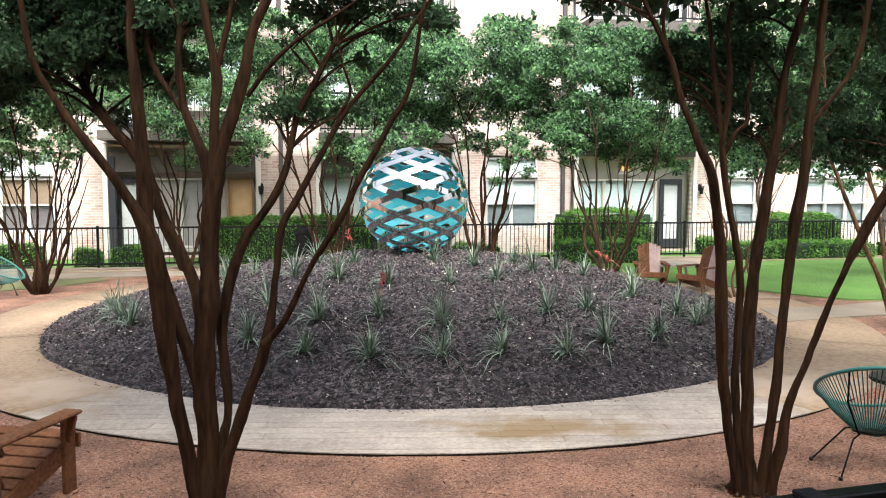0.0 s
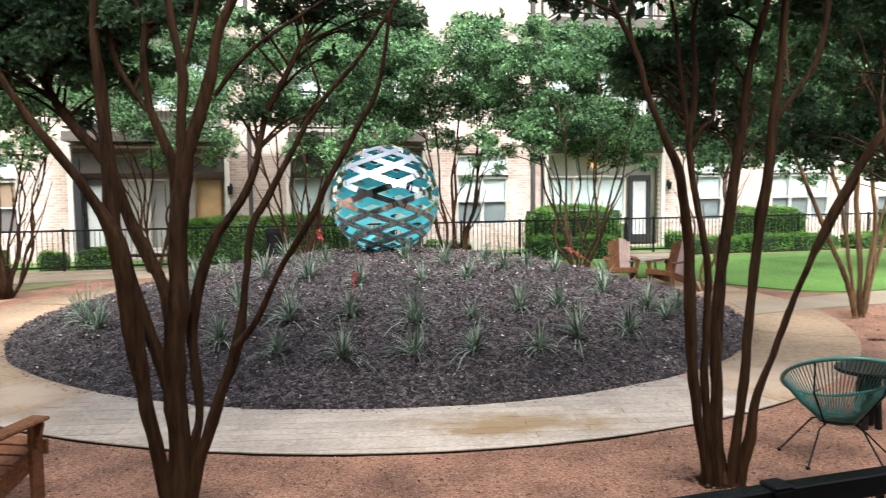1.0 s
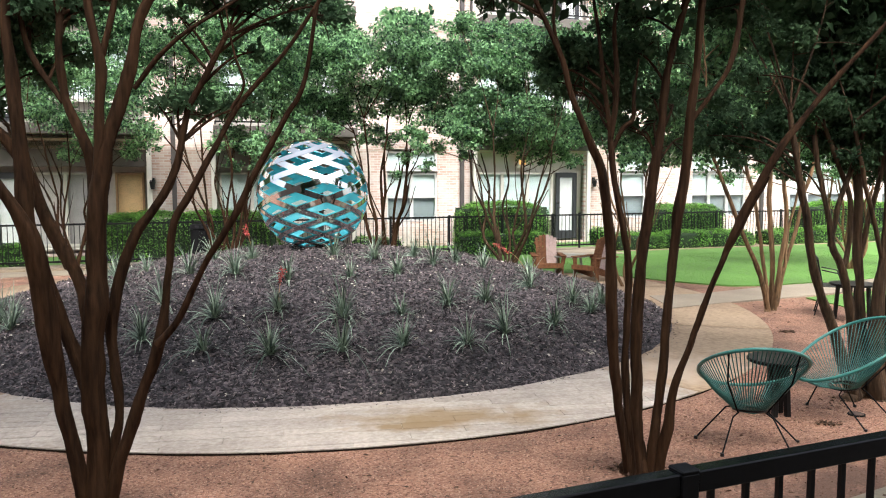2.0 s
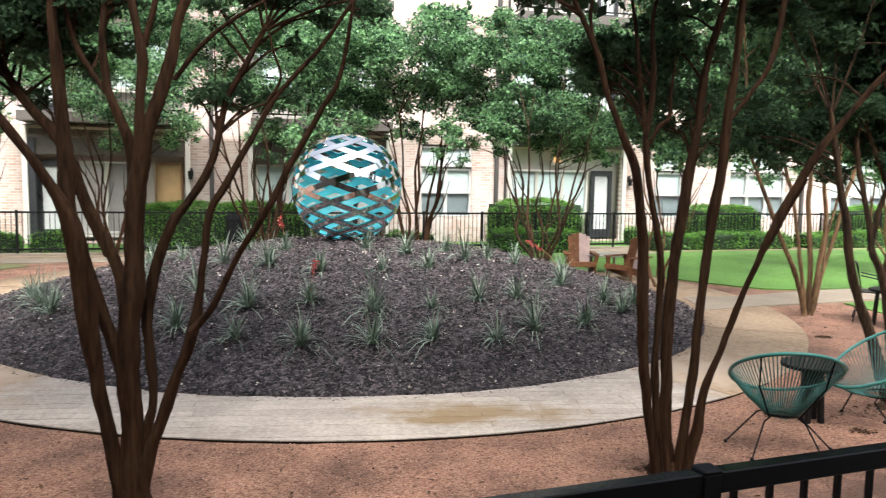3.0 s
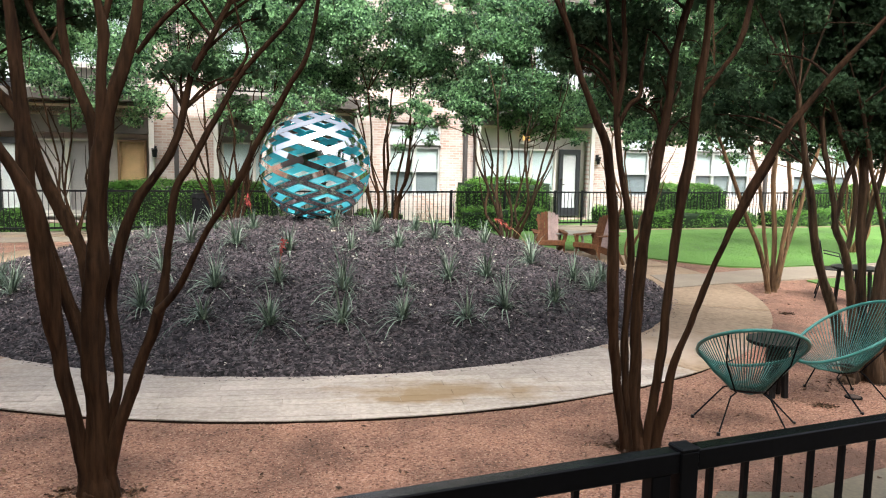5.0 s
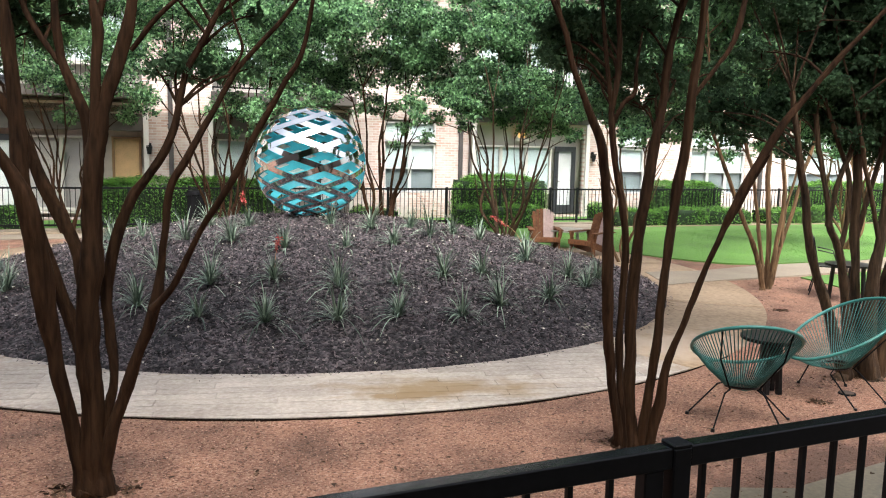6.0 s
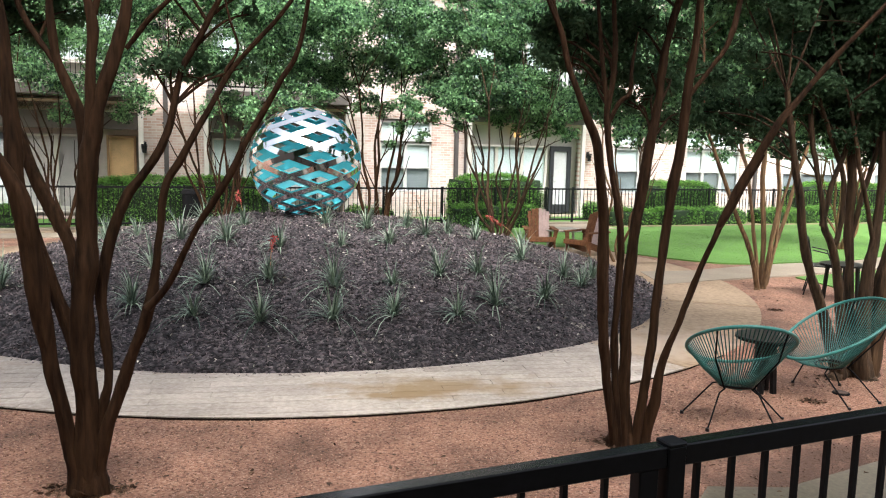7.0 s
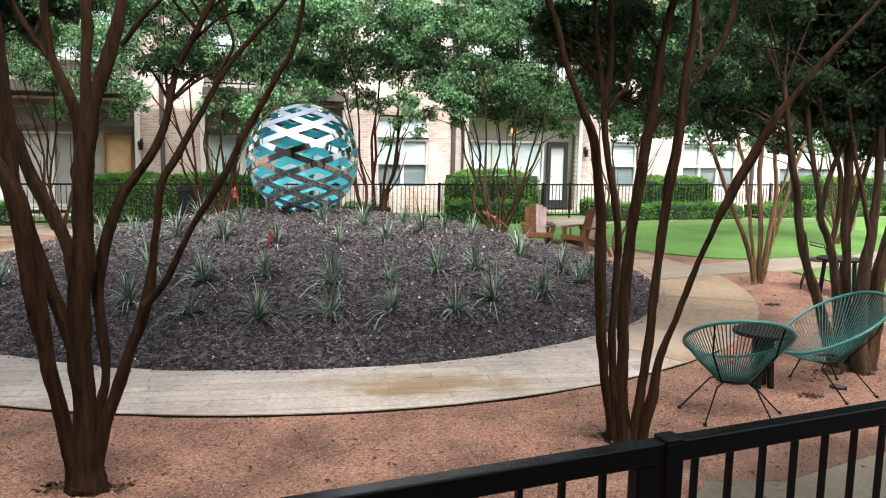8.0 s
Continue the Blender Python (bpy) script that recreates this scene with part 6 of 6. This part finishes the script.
# irrigation valve lid set in the gravel
lid = thing("valve_cover", (4.52, 6.26, 0), "small round dark plastic valve lid set in gravel", "valve cover")
bm = bmesh.new()
bmesh.ops.create_cone(bm, cap_ends=True, segments=28, radius1=0.062, radius2=0.058, depth=0.03, matrix=Matrix.Translation((0, 0, -0.001)))
part("lid", bm, M_SOIL, lid)
bm = bmesh.new()
bmesh.ops.create_cone(bm, cap_ends=True, segments=28, radius1=0.076, radius2=0.072, depth=0.02, matrix=Matrix.Translation((0, 0, -0.001)))
part("rim", bm, M_LEG, lid)

# ---- path planks: straight boards cut to the curve ----
def clip_convex(poly, ring):
    """The part of a polygon inside a convex ring that runs anticlockwise."""
    for i in range(len(ring)):
        a, b = ring[i], ring[(i + 1) % len(ring)]
        out = []
        for k in range(len(poly)):
            p, q = poly[k - 1], poly[k]
            sp = (b[0] - a[0]) * (p[1] - a[1]) - (b[1] - a[1]) * (p[0] - a[0])
            sq = (b[0] - a[0]) * (q[1] - a[1]) - (b[1] - a[1]) * (q[0] - a[0])
            if (sp >= 0) != (sq >= 0):
                t = sp / (sp - sq)
                out.append((p[0] + (q[0] - p[0]) * t, p[1] + (q[1] - p[1]) * t))
            if sq >= 0:
                out.append(q)
        poly = out
        if len(poly) < 3:
            return []
    return poly


WEDGE = (radians(239), radians(303))


def plain_slab(a0, a1, seed):
    """A plain stretch of the path, cast in one piece."""
    n, v, f = 24, [], []
    up = 0.018 + 0.001 * (seed % 3)
    for q in range(n + 1):
        t = a0 + (a1 - a0) * q / n
        w = Vector((math.cos(t), math.sin(t), 0))
        p1 = ring_out(t)
        far = p1 - Vector(MID)
        p0 = Vector(MID) + far * ((BED_R - 0.3) / far.length)
        v += [(p0.x, p0.y, up), (p1.x, p1.y, up), (p0.x, p0.y, 0.006), (p1.x, p1.y, 0.006)]
    for q in range(n):
        b = q * 4
        f += [(b, b + 1, b + 5, b + 4), (b + 1, b + 3, b + 7, b + 5), (b + 2, b, b + 4, b + 6)]
    f += [(0, 2, 3, 1), (n * 4, n * 4 + 1, n * 4 + 3, n * 4 + 2)]
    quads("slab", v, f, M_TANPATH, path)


MID = (-0.3, 12.85, 0)
edges = [WEDGE[1] + 0.0006, radians(335), radians(372), radians(420), radians(480), radians(530), radians(562), WEDGE[0] + 2 * math.pi - 0.0006]
for k in range(len(edges) - 1):
    plain_slab(edges[k] + 0.0006, edges[k + 1] - 0.0006, k)
edge_ring = [tuple(ring_out(2 * math.pi * i / 96))[:2] for i in range(96)]
wedge = [MID[:2]] + [(MID[0] + 30 * math.cos(t), MID[1] + 30 * math.sin(t)) for t in WEDGE]
BOARD_W, BOARD_L, BOARD_TURN = 0.145, 0.98, radians(2.0)
ct, st_ = math.cos(BOARD_TURN), math.sin(BOARD_TURN)
for row in range(46):
    vv = 5.6 + row * BOARD_W
    uu = -8.5 + (row * 0.47) % BOARD_L
    while uu < 8:
        c0, c1 = uu + 0.002, uu + BOARD_L - 0.002
        d0, d1 = vv + 0.0026, vv + BOARD_W - 0.0026
        uu += BOARD_L
        quad = [(u * ct - v * st_, u * st_ + v * ct) for u, v in ((c0, d0), (c1, d0), (c1, d1), (c0, d1))]
        if all(math.hypot(x - BED[0], y - BED[1]) < BED_R + 0.1 for x, y in quad):
            continue
        poly = clip_convex(quad, edge_ring)
        poly = poly and clip_convex(poly, wedge)
        if not poly or max(math.dist(p, q) for p in poly for q in poly) < 0.02:
            continue
        bm = bmesh.new()
        up = 0.018 + 0.0015 * g.uniform()
        top = [bm.verts.new((x, y, up)) for x, y in poly]
        low = [bm.verts.new((x, y, 0.008)) for x, y in poly]
        bm.faces.new(top)
        for k in range(len(poly)):
            if math.dist(poly[k - 1], poly[k]) > 1e-5:
                bm.faces.new((top[k - 1], low[k - 1], low[k], top[k]))
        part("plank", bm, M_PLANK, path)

# steel edging along the gravel
ring = np.array([(p.x + (p.x + 0.3) / 6.9 * 0.012, p.y + (p.y - 12.85) / 6.9 * 0.012, 0.0) for p in (ring_out(radians(a)) for a in range(196, 312, 2))])
v, f = [], []
for k, p in enumerate(ring):
    n_ = (p - np.array([-0.3, 12.85, 0])) / np.linalg.norm(p - np.array([-0.3, 12.85, 0]))
    for q, z in ((0, -0.05), (0, 0.015), (0.006, 0.015), (0.008, -0.05)):
        v.append(p + n_ * q + np.array([0, 0, z]))
for k in range(len(ring) - 1):
    for q in range(3):
        f.append((k * 4 + q, k * 4 + q + 1, k * 4 + 5 + q, k * 4 + 4 + q))
tagged(quads("edging", v, f, M_EDGE), "thin dark steel edging round the path", "edging", kind="structure")
